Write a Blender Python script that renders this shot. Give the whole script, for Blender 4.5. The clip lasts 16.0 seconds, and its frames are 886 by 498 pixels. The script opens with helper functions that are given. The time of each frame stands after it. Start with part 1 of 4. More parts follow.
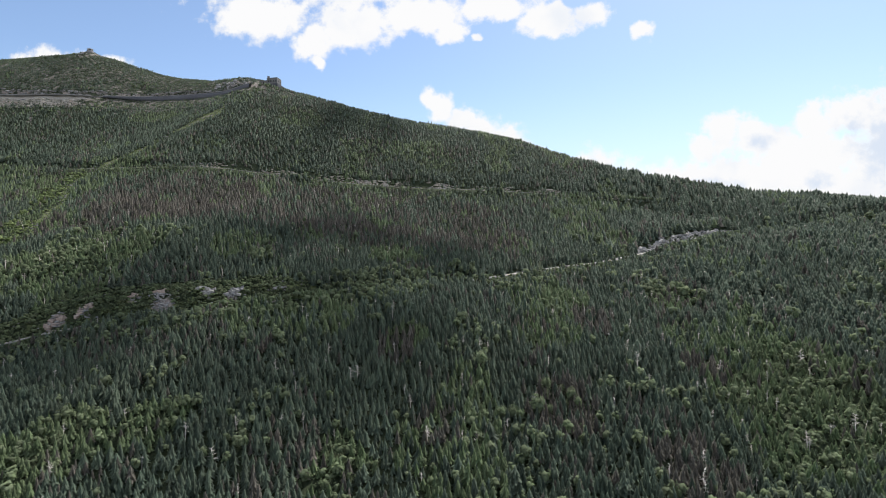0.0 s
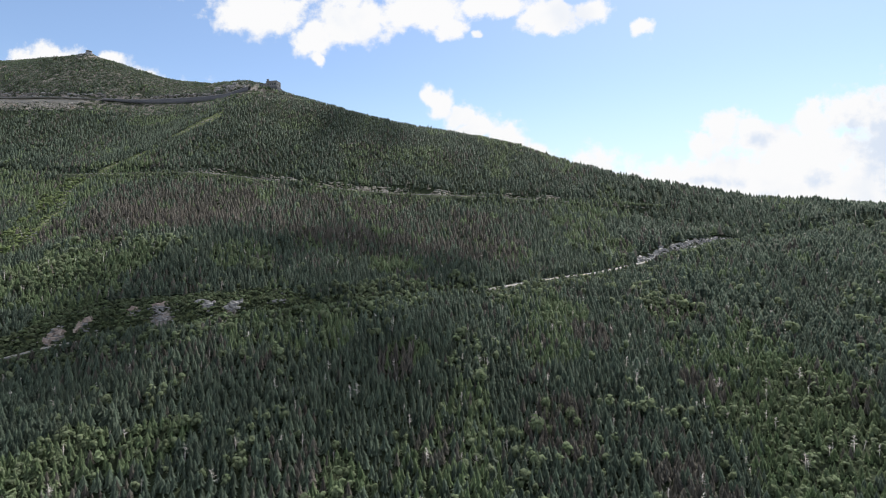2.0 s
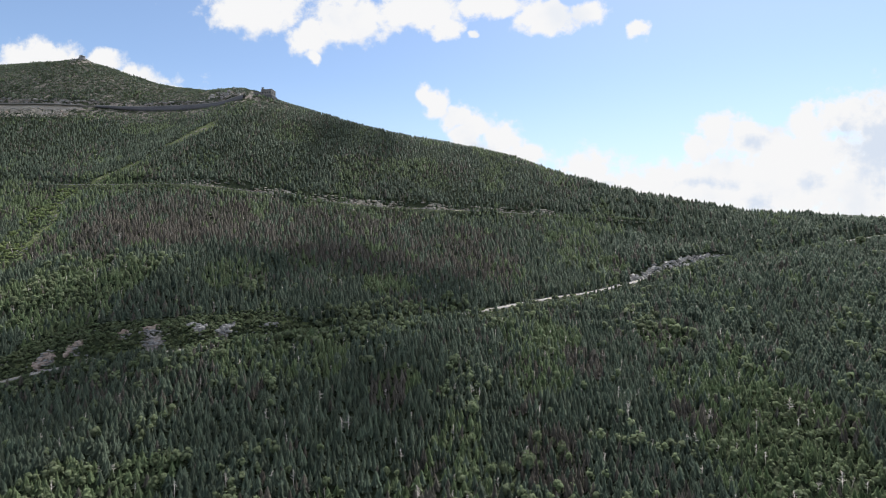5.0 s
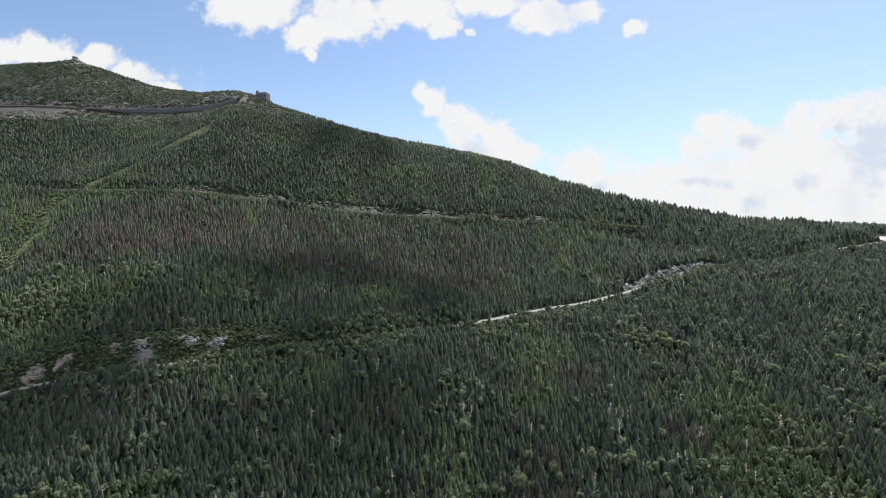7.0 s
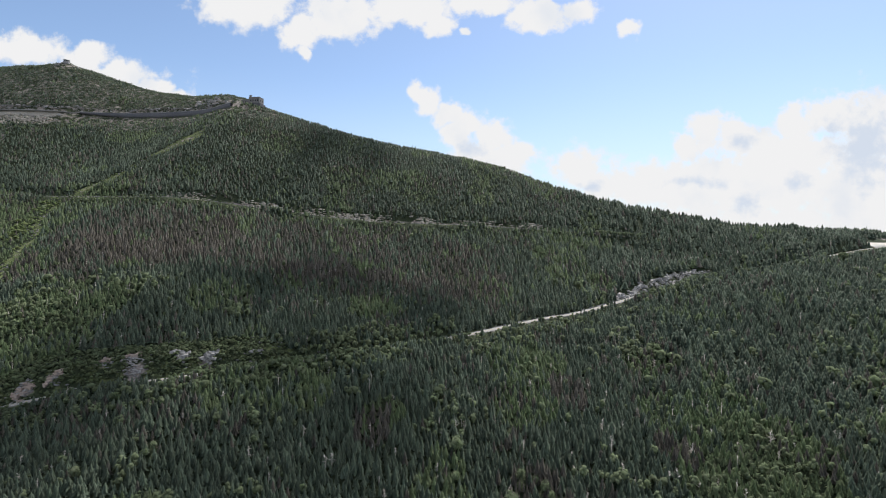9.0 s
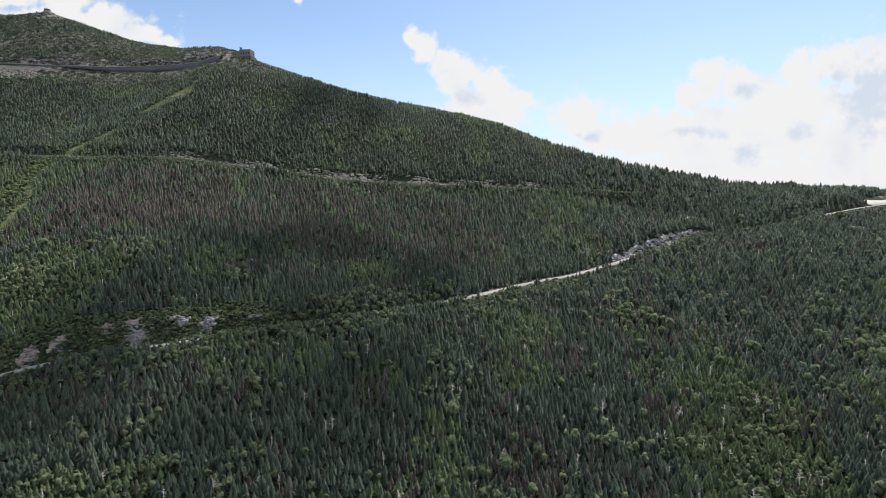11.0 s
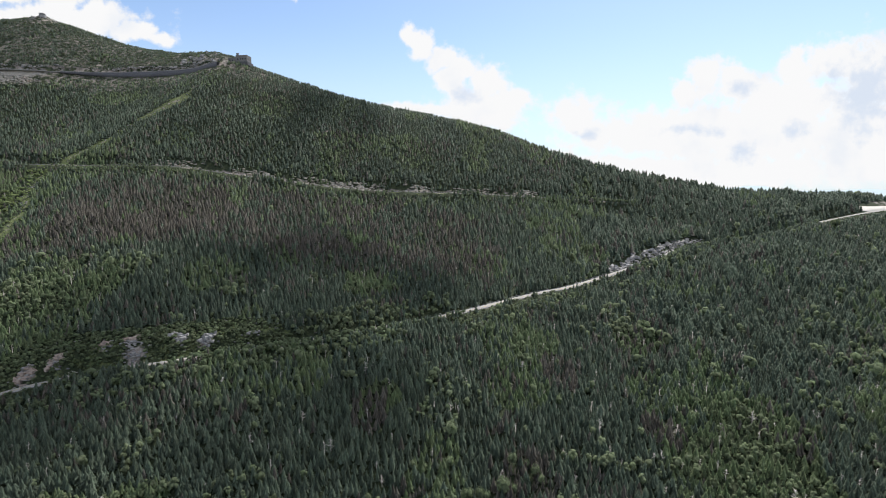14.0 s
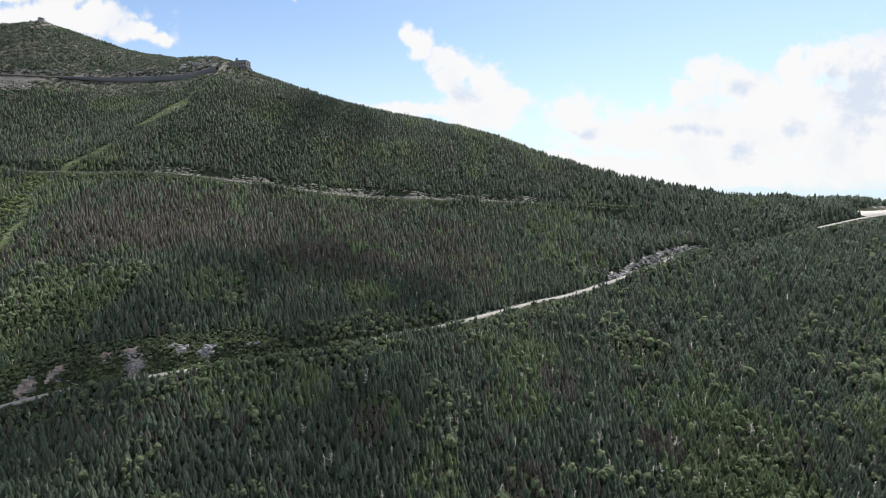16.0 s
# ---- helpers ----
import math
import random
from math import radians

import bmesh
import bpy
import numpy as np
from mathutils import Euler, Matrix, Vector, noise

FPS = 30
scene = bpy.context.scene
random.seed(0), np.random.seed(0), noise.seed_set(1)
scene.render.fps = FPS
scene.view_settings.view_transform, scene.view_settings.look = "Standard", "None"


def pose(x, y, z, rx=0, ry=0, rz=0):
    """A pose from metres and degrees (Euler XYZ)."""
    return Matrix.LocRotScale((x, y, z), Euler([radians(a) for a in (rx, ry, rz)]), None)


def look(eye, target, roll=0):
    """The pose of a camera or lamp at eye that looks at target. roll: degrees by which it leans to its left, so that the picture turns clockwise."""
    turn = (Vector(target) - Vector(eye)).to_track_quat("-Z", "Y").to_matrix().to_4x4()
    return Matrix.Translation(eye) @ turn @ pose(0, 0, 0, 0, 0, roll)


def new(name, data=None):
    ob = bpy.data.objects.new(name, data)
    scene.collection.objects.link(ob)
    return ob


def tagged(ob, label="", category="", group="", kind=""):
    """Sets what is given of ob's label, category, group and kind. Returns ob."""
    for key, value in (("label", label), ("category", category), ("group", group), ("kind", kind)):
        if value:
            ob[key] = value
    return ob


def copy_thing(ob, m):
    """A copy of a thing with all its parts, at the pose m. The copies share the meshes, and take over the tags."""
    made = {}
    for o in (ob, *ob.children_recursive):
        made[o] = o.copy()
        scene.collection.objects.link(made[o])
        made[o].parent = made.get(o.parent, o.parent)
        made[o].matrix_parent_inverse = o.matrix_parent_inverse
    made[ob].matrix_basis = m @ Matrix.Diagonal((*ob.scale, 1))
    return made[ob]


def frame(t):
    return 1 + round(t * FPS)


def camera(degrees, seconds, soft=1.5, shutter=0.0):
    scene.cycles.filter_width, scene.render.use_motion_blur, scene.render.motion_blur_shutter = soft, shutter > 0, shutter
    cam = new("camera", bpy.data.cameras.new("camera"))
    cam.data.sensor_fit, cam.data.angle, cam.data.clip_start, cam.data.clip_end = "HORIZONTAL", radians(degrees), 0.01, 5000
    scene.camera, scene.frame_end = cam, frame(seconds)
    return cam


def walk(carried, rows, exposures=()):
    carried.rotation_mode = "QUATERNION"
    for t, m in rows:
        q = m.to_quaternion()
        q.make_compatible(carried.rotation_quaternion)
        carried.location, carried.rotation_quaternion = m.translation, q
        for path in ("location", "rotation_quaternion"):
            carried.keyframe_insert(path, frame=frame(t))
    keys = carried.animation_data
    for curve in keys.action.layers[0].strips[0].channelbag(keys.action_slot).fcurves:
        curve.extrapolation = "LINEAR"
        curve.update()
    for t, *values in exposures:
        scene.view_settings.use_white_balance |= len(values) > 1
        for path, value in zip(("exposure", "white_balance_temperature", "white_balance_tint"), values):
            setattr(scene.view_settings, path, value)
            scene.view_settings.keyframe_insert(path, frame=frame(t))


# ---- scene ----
cam = camera(80.59, 16.0, soft=1.0)
PATH = [
    (0.0, pose(-3.55, -1.83, -77.60, 90.458, 0.509, 2.278)),
    (0.5, pose(-3.57, -1.75, -74.97, 90.318, 0.498, 2.254)),
    (1.0, pose(-3.60, -1.69, -72.29, 90.225, 0.471, 2.238)),
    (1.5, pose(-3.65, -1.65, -69.53, 90.171, 0.432, 2.223)),
    (2.0, pose(-3.72, -1.64, -66.69, 90.145, 0.383, 2.202)),
    (2.5, pose(-3.77, -1.65, -63.80, 90.138, 0.329, 2.167)),
    (3.0, pose(-3.76, -1.67, -60.91, 90.141, 0.272, 2.111)),
    (3.5, pose(-3.63, -1.66, -58.09, 90.143, 0.217, 2.026)),
    (4.0, pose(-3.36, -1.62, -55.37, 90.135, 0.168, 1.905)),
    (6.5, pose(-1.18, -1.14, -42.36, 90.015, -0.247, 1.317)),
    (7.0, pose(-0.79, -1.02, -39.80, 89.921, -0.246, 1.203)),
    (7.5, pose(-0.45, -0.90, -37.29, 89.866, -0.285, 1.009)),
    (8.0, pose(-0.14, -0.81, -34.81, 89.850, -0.365, 0.735)),
    (8.5, pose(0.10, -0.76, -32.39, 89.840, -0.313, 0.684)),
    (9.2, pose(0.42, -0.71, -29.02, 89.820, -0.254, 0.612)),
    (9.7, pose(0.64, -0.68, -26.62, 89.730, -0.237, 0.561)),
    (9.9, pose(0.73, -0.67, -25.66, 89.470, -0.231, 0.541)),
    (10.1, pose(0.82, -0.65, -24.70, 88.650, -0.224, 0.520)),
    (10.2, pose(0.87, -0.64, -24.22, 88.000, -0.221, 0.510)),
    (10.3, pose(0.91, -0.64, -23.74, 87.307, -0.218, 0.500)),
    (10.4, pose(0.94, -0.62, -23.25, 86.507, -0.215, 0.477)),
    (10.5, pose(0.94, -0.60, -22.76, 85.517, -0.212, 0.454)),
    (10.6, pose(0.93, -0.56, -22.28, 84.787, -0.208, 0.431)),
    (10.7, pose(0.91, -0.52, -21.79, 84.567, -0.205, 0.409)),
    (11.0, pose(0.87, -0.42, -20.32, 84.537, -0.195, 0.340)),
    (11.5, pose(0.77, -0.27, -17.98, 84.469, -0.171, 0.270)),
    (12.0, pose(0.67, -0.19, -15.77, 84.414, -0.158, 0.207)),
    (12.5, pose(0.58, -0.12, -13.68, 84.371, -0.153, 0.151)),
    (13.0, pose(0.51, -0.06, -11.68, 84.337, -0.154, 0.100)),
    (13.5, pose(0.44, -0.02, -9.69, 84.312, -0.158, 0.056)),
    (14.0, pose(0.35, 0.03, -7.70, 84.294, -0.162, 0.018)),
    (14.5, pose(0.24, 0.05, -5.72, 84.281, -0.163, -0.014)),
    (15.0, pose(0.13, 0.06, -3.77, 84.273, -0.158, -0.040)),
    (15.5, pose(0.07, 0.04, -1.87, 84.267, -0.145, -0.060)),
    (16.0, pose(0.03, 0.02, 0.00, 84.262, -0.120, -0.075)),
]
EXPOSURE = ((0.0, 0.43), (4.0, 0.40), (6.5, 0.33), (8.0, 0.32), (10.4, 0.25), (11.0, 0.30), (12.0, 0.38), (16.0, 0.40))        # the camera dims a little half-way
walk(cam, PATH, EXPOSURE)

# ---- light: sun ahead and to the right of the camera, high; sky with broken cumulus ----
SUN_AZ, SUN_EL = radians(30), radians(54)        # azimuth from +y towards +x
SUN_DIR = Vector((math.sin(SUN_AZ) * math.cos(SUN_EL), math.cos(SUN_AZ) * math.cos(SUN_EL), math.sin(SUN_EL)))
SUN_STRENGTH, SKY_STRENGTH = 4.8, 0.135

sun = new("sun", bpy.data.lights.new("sun", "SUN"))
sun.data.energy, sun.data.angle, sun.data.color = SUN_STRENGTH, radians(1.0), (1.0, 0.96, 0.91)
sun.matrix_world = look(SUN_DIR * 100, (0, 0, 0))

# cumulus in the sky: centre (sideways, up) and half size, as tangents from straight ahead along +y
OVERHEAD_CLOUD = ((-0.395, 0.465, 0.10, 0.055), (-0.29, 0.412, 0.045, 0.038), (-0.279, 0.376, 0.016, 0.017), (-0.205, 0.443, 0.10, 0.052), (-0.08, 0.460, 0.11, 0.045),
                  (-0.022, 0.428, 0.037, 0.026), (0.067, 0.47, 0.09, 0.03), (0.167, 0.443, 0.07, 0.033), (0.25, 0.452, 0.036, 0.028), (-0.15, 0.54, 0.42, 0.065),
                  (0.345, 0.418, 0.022, 0.020), (0.03, 0.408, 0.012, 0.009))
RIDGE_CLOUD = ((-0.066, 0.303, 0.016, 0.018), (-0.054, 0.290, 0.024, 0.022), (-0.037, 0.275, 0.032, 0.028), (-0.005, 0.253, 0.036, 0.030), (0.037, 0.238, 0.042, 0.036), (0.08, 0.211, 0.046, 0.038),
               (0.122, 0.178, 0.042, 0.036), (0.016, 0.212, 0.032, 0.032), (0.07, 0.165, 0.10, 0.05), (-0.05, 0.163, 0.13, 0.020))
EAST_CLOUD = ((0.493, 0.221, 0.05, 0.045), (0.55, 0.21, 0.05, 0.042), (0.45, 0.192, 0.035, 0.033), (0.246, 0.152, 0.055, 0.045), (0.424, 0.118, 0.24, 0.055),
              (0.58, 0.12, 0.25, 0.07), (0.656, 0.232, 0.05, 0.043), (0.74, 0.253, 0.085, 0.046), (0.81, 0.225, 0.10, 0.085), (0.634, 0.173, 0.15, 0.065), (0.80, 0.12, 0.20, 0.10),
              (0.45, 0.05, 0.60, 0.040))
SUMMIT_CLOUD = ((-0.82, 0.375, 0.09, 0.040), (-0.70, 0.360, 0.05, 0.033), (-0.635, 0.332, 0.06, 0.028), (-0.575, 0.309, 0.06, 0.022), (-0.515, 0.292, 0.035, 0.018), (-0.72, 0.32, 0.20, 0.035))
CLOUDS = OVERHEAD_CLOUD + RIDGE_CLOUD + EAST_CLOUD + SUMMIT_CLOUD
# blue-grey shaded sides and gaps
SHADED = ((0.79, 0.19, 0.075, 0.095), (0.725, 0.225, 0.035, 0.024), (0.56, 0.199, 0.032, 0.016), (0.66, 0.128, 0.030, 0.021), (0.47, 0.126, 0.07, 0.014), (0.265, 0.125, 0.03, 0.010),
          (0.565, 0.083, 0.030, 0.026), (0.045, 0.192, 0.035, 0.018))


def make_world():
    w = bpy.data.worlds.new("sky")
    w.use_nodes = True
    scene.world = w
    nt = w.node_tree
    nt.nodes.clear()
    N, L = nt.nodes.new, nt.links.new

    def math_node(op, a, b=None, c=None):
        n = N("ShaderNodeMath")
        n.operation = op
        for i, v in enumerate((a, b, c)):
            if v is None:
                continue
            if isinstance(v, (int, float)):
                n.inputs[i].default_value = v
            else:
                L(v, n.inputs[i])
        return n.outputs[0]

    sky = N("ShaderNodeTexSky")
    sky.sky_type, sky.sun_disc = "NISHITA", False
    sky.sun_elevation, sky.sun_rotation = SUN_EL, SUN_AZ
    sky.altitude, sky.air_density, sky.dust_density, sky.ozone_density = 1200, 1.0, 1.2, 1.2
    tc = N("ShaderNodeTexCoord")
    sep = N("ShaderNodeSeparateXYZ")
    L(tc.outputs["Generated"], sep.inputs[0])
    y = math_node("MAXIMUM", sep.outputs[1], 0.05)
    comb = N("ShaderNodeCombineXYZ")
    L(math_node("DIVIDE", sep.outputs[0], y), comb.inputs[0])
    L(math_node("DIVIDE", sep.outputs[2], y), comb.inputs[1])
    uv = comb.outputs[0]
    # ragged edges: push the coordinates about, then add fine billows
    warp = N("ShaderNodeTexNoise")
    warp.inputs["Scale"].default_value, warp.inputs["Detail"].default_value = 17.0, 5.0
    L(uv, warp.inputs["Vector"])
    sub = N("ShaderNodeVectorMath"); sub.operation = "SUBTRACT"
    L(warp.outputs["Color"], sub.inputs[0]); sub.inputs[1].default_value = (0.5, 0.5, 0.5)
    scl = N("ShaderNodeVectorMath"); scl.operation = "MULTIPLY"
    L(sub.outputs[0], scl.inputs[0]); scl.inputs[1].default_value = (0.045, 0.045, 0)
    add = N("ShaderNodeVectorMath"); add.operation = "ADD"
    L(uv, add.inputs[0]); L(scl.outputs[0], add.inputs[1])
    field = None
    for u, v, a, b in CLOUDS:
        off = N("ShaderNodeVectorMath"); off.operation = "SUBTRACT"
        L(add.outputs[0], off.inputs[0]); off.inputs[1].default_value = (u, v, 0)
        div = N("ShaderNodeVectorMath"); div.operation = "DIVIDE"
        L(off.outputs[0], div.inputs[0]); div.inputs[1].default_value = (a, b, 1)
        ln = N("ShaderNodeVectorMath"); ln.operation = "LENGTH"
        L(div.outputs[0], ln.inputs[0])
        f = math_node("SUBTRACT", 1.0, ln.outputs["Value"])
        field = f if field is None else math_node("SMOOTH_MAX", field, f, 0.12)
    shade = None
    for u, v, a, b in SHADED:
        off = N("ShaderNodeVectorMath"); off.operation = "SUBTRACT"
        L(add.outputs[0], off.inputs[0]); off.inputs[1].default_value = (u, v, 0)
        div = N("ShaderNodeVectorMath"); div.operation = "DIVIDE"
        L(off.outputs[0], div.inputs[0]); div.inputs[1].default_value = (a, b, 1)
        ln = N("ShaderNodeVectorMath"); ln.operation = "LENGTH"
        L(div.outputs[0], ln.inputs[0])
        f = math_node("MULTIPLY", math_node("SUBTRACT", 1.0, ln.outputs["Value"]), 1.0 if a > 0.07 else 0.75)
        shade = f if shade is None else math_node("MAXIMUM", shade, f)
    bil = N("ShaderNodeTexNoise")
    bil.inputs["Scale"].default_value, bil.inputs["Detail"].default_value, bil.inputs["Roughness"].default_value = 30.0, 8.0, 0.58
    L(uv, bil.inputs["Vector"])
    dens = math_node("ADD", field, math_node("MULTIPLY", math_node("SUBTRACT", bil.outputs["Fac"], 0.5), 1.7))
    mask = N("ShaderNodeMapRange"); mask.interpolation_type = "SMOOTHSTEP"
    L(dens, mask.inputs[0]); mask.inputs[1].default_value, mask.inputs[2].default_value = -0.16, 0.40
    ahead = math_node("GREATER_THAN", sep.outputs[1], 0.06)
    # the same broken cumulus behind and overhead
    dome = N("ShaderNodeTexNoise")
    dome.inputs["Scale"].default_value, dome.inputs["Detail"].default_value = 3.2, 6.0
    L(tc.outputs["Generated"], dome.inputs["Vector"])
    dm = N("ShaderNodeMapRange"); dm.interpolation_type = "SMOOTHSTEP"
    L(dome.outputs["Fac"], dm.inputs[0]); dm.inputs[1].default_value, dm.inputs[2].default_value = 0.44, 0.56
    aloft = N("ShaderNodeMapRange"); L(math_node("SUBTRACT", sep.outputs[2], math_node("MULTIPLY", sep.outputs[1], 0.62)), aloft.inputs[0])
    aloft.inputs[1].default_value, aloft.inputs[2].default_value = 0.0, 0.10
    elsewhere = math_node("MULTIPLY", dm.outputs[0], aloft.outputs[0])
    # grey-blue bellies where a cloud is thick
    belly = N("ShaderNodeTexNoise")
    belly.inputs["Scale"].default_value, belly.inputs["Detail"].default_value = 7.0, 4.0
    L(uv, belly.inputs["Vector"])
    br = N("ShaderNodeMapRange"); br.interpolation_type = "SMOOTHSTEP"
    L(belly.outputs["Fac"], br.inputs[0]); br.inputs[1].default_value, br.inputs[2].default_value = 0.52, 0.70
    sh = N("ShaderNodeMapRange"); sh.interpolation_type = "SMOOTHSTEP"
    L(math_node("ADD", shade, math_node("MULTIPLY", math_node("SUBTRACT", bil.outputs["Fac"], 0.5), 2.2)), sh.inputs[0])
    sh.inputs[1].default_value, sh.inputs[2].default_value, sh.inputs[4].default_value = -0.10, 0.85, 0.60
    tone = N("ShaderNodeMix"); tone.data_type = "RGBA"
    L(math_node("MAXIMUM", math_node("MULTIPLY", br.outputs[0], 0.25), sh.outputs[0]), tone.inputs["Factor"])
    tone.inputs["A"].default_value, tone.inputs["B"].default_value = (5.35, 5.35, 5.4, 1), (3.1, 3.8, 4.9, 1)
    # thin white haze that thickens towards the horizon
    haze = N("ShaderNodeMapRange"); haze.interpolation_type = "SMOOTHSTEP"
    L(sep.outputs[2], haze.inputs[0]); haze.inputs[1].default_value, haze.inputs[2].default_value = 0.32, -0.05
    hz = N("ShaderNodeMix"); hz.data_type = "RGBA"
    L(math_node("MULTIPLY", haze.outputs[0], 0.95), hz.inputs["Factor"])
    L(sky.outputs[0], hz.inputs["A"]); hz.inputs["B"].default_value = (4.1, 4.75, 5.2, 1)
    mix = N("ShaderNodeMix"); mix.data_type = "RGBA"
    L(math_node("MAXIMUM", math_node("MULTIPLY", mask.outputs[0], ahead), elsewhere), mix.inputs["Factor"])
    L(hz.outputs["Result"], mix.inputs["A"]); L(tone.outputs["Result"], mix.inputs["B"])
    bg = N("ShaderNodeBackground")
    L(mix.outputs["Result"], bg.inputs[0]); bg.inputs[1].default_value = SKY_STRENGTH
    out = N("ShaderNodeOutputWorld")
    L(bg.outputs[0], out.inputs[0])


make_world()


# ---- materials ----
def material(name, colours, grain=1.0, coarse=0.02, rough=0.9, bump=0.3, see_through=0.0, island=0.25, metal=0.0, foliage=False):
    """colours: three base colours, mixed by a coarse and a fine noise, and a little from piece to piece."""
    m = bpy.data.materials.new(name)
    m.use_nodes = True
    nt = m.node_tree
    nt.nodes.clear()
    N, L = nt.nodes.new, nt.links.new
    geo = N("ShaderNodeNewGeometry")
    big = N("ShaderNodeTexNoise"); big.inputs["Scale"].default_value, big.inputs["Detail"].default_value = coarse, 4.0
    fine = N("ShaderNodeTexNoise"); fine.inputs["Scale"].default_value, fine.inputs["Detail"].default_value = grain, 5.0
    L(geo.outputs["Position"], big.inputs["Vector"]); L(geo.outputs["Position"], fine.inputs["Vector"])
    stretch = []
    for n in (big, fine):
        r = N("ShaderNodeMapRange"); L(n.outputs["Fac"], r.inputs[0])
        r.inputs[1].default_value, r.inputs[2].default_value = 0.34, 0.66
        stretch.append(r.outputs[0])
    a = N("ShaderNodeMix"); a.data_type = "RGBA"
    L(stretch[0], a.inputs["Factor"]); a.inputs["A"].default_value, a.inputs["B"].default_value = (*colours[0], 1), (*colours[1], 1)
    half = N("ShaderNodeMath"); half.operation = "MULTIPLY"; L(stretch[1], half.inputs[0]); half.inputs[1].default_value = 0.6
    b = N("ShaderNodeMix"); b.data_type = "RGBA"
    L(half.outputs[0], b.inputs["Factor"]); L(a.outputs["Result"], b.inputs["A"]); b.inputs["B"].default_value = (*colours[2], 1)
    hsv = N("ShaderNodeHueSaturation"); L(b.outputs["Result"], hsv.inputs["Color"])
    val = N("ShaderNodeMapRange")
    if foliage:
        # each tree has its own tone; lighter bough ends mix fresh growth with painted rim light
        tone, tip, info = N("ShaderNodeAttribute"), N("ShaderNodeAttribute"), N("ShaderNodeObjectInfo")
        tone.attribute_name, tip.attribute_name = "tone", "tip"
        s = N("ShaderNodeMath"); s.operation = "ADD"; L(tone.outputs["Fac"], s.inputs[0]); L(info.outputs["Random"], s.inputs[1])
        fr = N("ShaderNodeMath"); fr.operation = "FRACT"; L(s.outputs[0], fr.inputs[0])
        L(fr.outputs[0], val.inputs[0])
        # inner boughs are darkened too, painting shade into the crown
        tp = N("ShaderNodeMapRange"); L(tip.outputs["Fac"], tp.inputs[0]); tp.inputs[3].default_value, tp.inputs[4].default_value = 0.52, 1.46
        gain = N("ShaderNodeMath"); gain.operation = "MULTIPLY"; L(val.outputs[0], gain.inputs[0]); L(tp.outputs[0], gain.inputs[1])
    else:
        L(geo.outputs["Random Per Island"], val.inputs[0])
    val.inputs[3].default_value, val.inputs[4].default_value = 1 - island, 1 + island
    L(gain.outputs[0] if foliage else val.outputs[0], hsv.inputs["Value"])
    p = N("ShaderNodeBsdfPrincipled")
    L(hsv.outputs[0], p.inputs["Base Color"]); p.inputs["Roughness"].default_value = rough
    p.inputs["Metallic"].default_value = metal
    p.inputs["Specular IOR Level"].default_value = 0.12 if foliage else 0.25
    if bump:
        bm_node = N("ShaderNodeBump"); bm_node.inputs["Strength"].default_value = bump
        bm_node.inputs["Distance"].default_value = 0.4 / max(grain, 0.05)
        L(fine.outputs["Fac"], bm_node.inputs["Height"]); L(bm_node.outputs[0], p.inputs["Normal"])
    out = N("ShaderNodeOutputMaterial")
    if see_through:
        tr = N("ShaderNodeBsdfTranslucent"); L(hsv.outputs[0], tr.inputs["Color"])
        mx = N("ShaderNodeMixShader"); mx.inputs[0].default_value = see_through
        L(p.outputs[0], mx.inputs[1]); L(tr.outputs[0], mx.inputs[2]); L(mx.outputs[0], out.inputs[0])
    else:
        L(p.outputs[0], out.inputs[0])
    return m


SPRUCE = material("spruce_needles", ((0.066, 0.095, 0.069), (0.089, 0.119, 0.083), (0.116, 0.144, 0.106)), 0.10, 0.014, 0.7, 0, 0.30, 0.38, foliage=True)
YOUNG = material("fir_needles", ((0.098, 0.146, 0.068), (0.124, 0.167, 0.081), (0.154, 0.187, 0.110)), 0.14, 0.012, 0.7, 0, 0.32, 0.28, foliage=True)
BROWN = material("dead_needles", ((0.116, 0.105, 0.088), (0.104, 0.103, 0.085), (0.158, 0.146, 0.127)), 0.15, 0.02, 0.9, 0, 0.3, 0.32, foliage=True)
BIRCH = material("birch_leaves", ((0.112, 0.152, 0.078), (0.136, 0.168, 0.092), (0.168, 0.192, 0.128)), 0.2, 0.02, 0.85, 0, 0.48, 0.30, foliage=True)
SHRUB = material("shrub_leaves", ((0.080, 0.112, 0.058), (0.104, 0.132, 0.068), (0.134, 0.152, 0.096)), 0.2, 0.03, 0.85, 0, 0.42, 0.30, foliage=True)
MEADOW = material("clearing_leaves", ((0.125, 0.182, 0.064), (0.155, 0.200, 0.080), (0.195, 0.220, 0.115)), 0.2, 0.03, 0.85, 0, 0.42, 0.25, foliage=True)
BARK = material("bark", ((0.10, 0.085, 0.07), (0.14, 0.12, 0.10), (0.20, 0.18, 0.16)), 3.0, 0.2, 0.9, 0.4)
SILVER = material("weathered_wood", ((0.50, 0.47, 0.44), (0.58, 0.55, 0.52), (0.38, 0.35, 0.32)), 2.0, 0.1, 0.85, 0.2)
STONE = material("grey_gneiss", ((0.15, 0.15, 0.155), (0.23, 0.225, 0.225), (0.36, 0.35, 0.345)), 0.8, 0.08, 0.9, 0.6, island=0.3)
PALE = material("pale_broken_granite", ((0.42, 0.38, 0.33), (0.50, 0.46, 0.41), (0.58, 0.54, 0.49)), 1.2, 0.1, 0.9, 0.5, island=0.25)
CUTSTONE = material("split_grey_rock", ((0.24, 0.235, 0.235), (0.33, 0.325, 0.32), (0.44, 0.43, 0.42)), 0.8, 0.1, 0.9, 0.5, island=0.3)
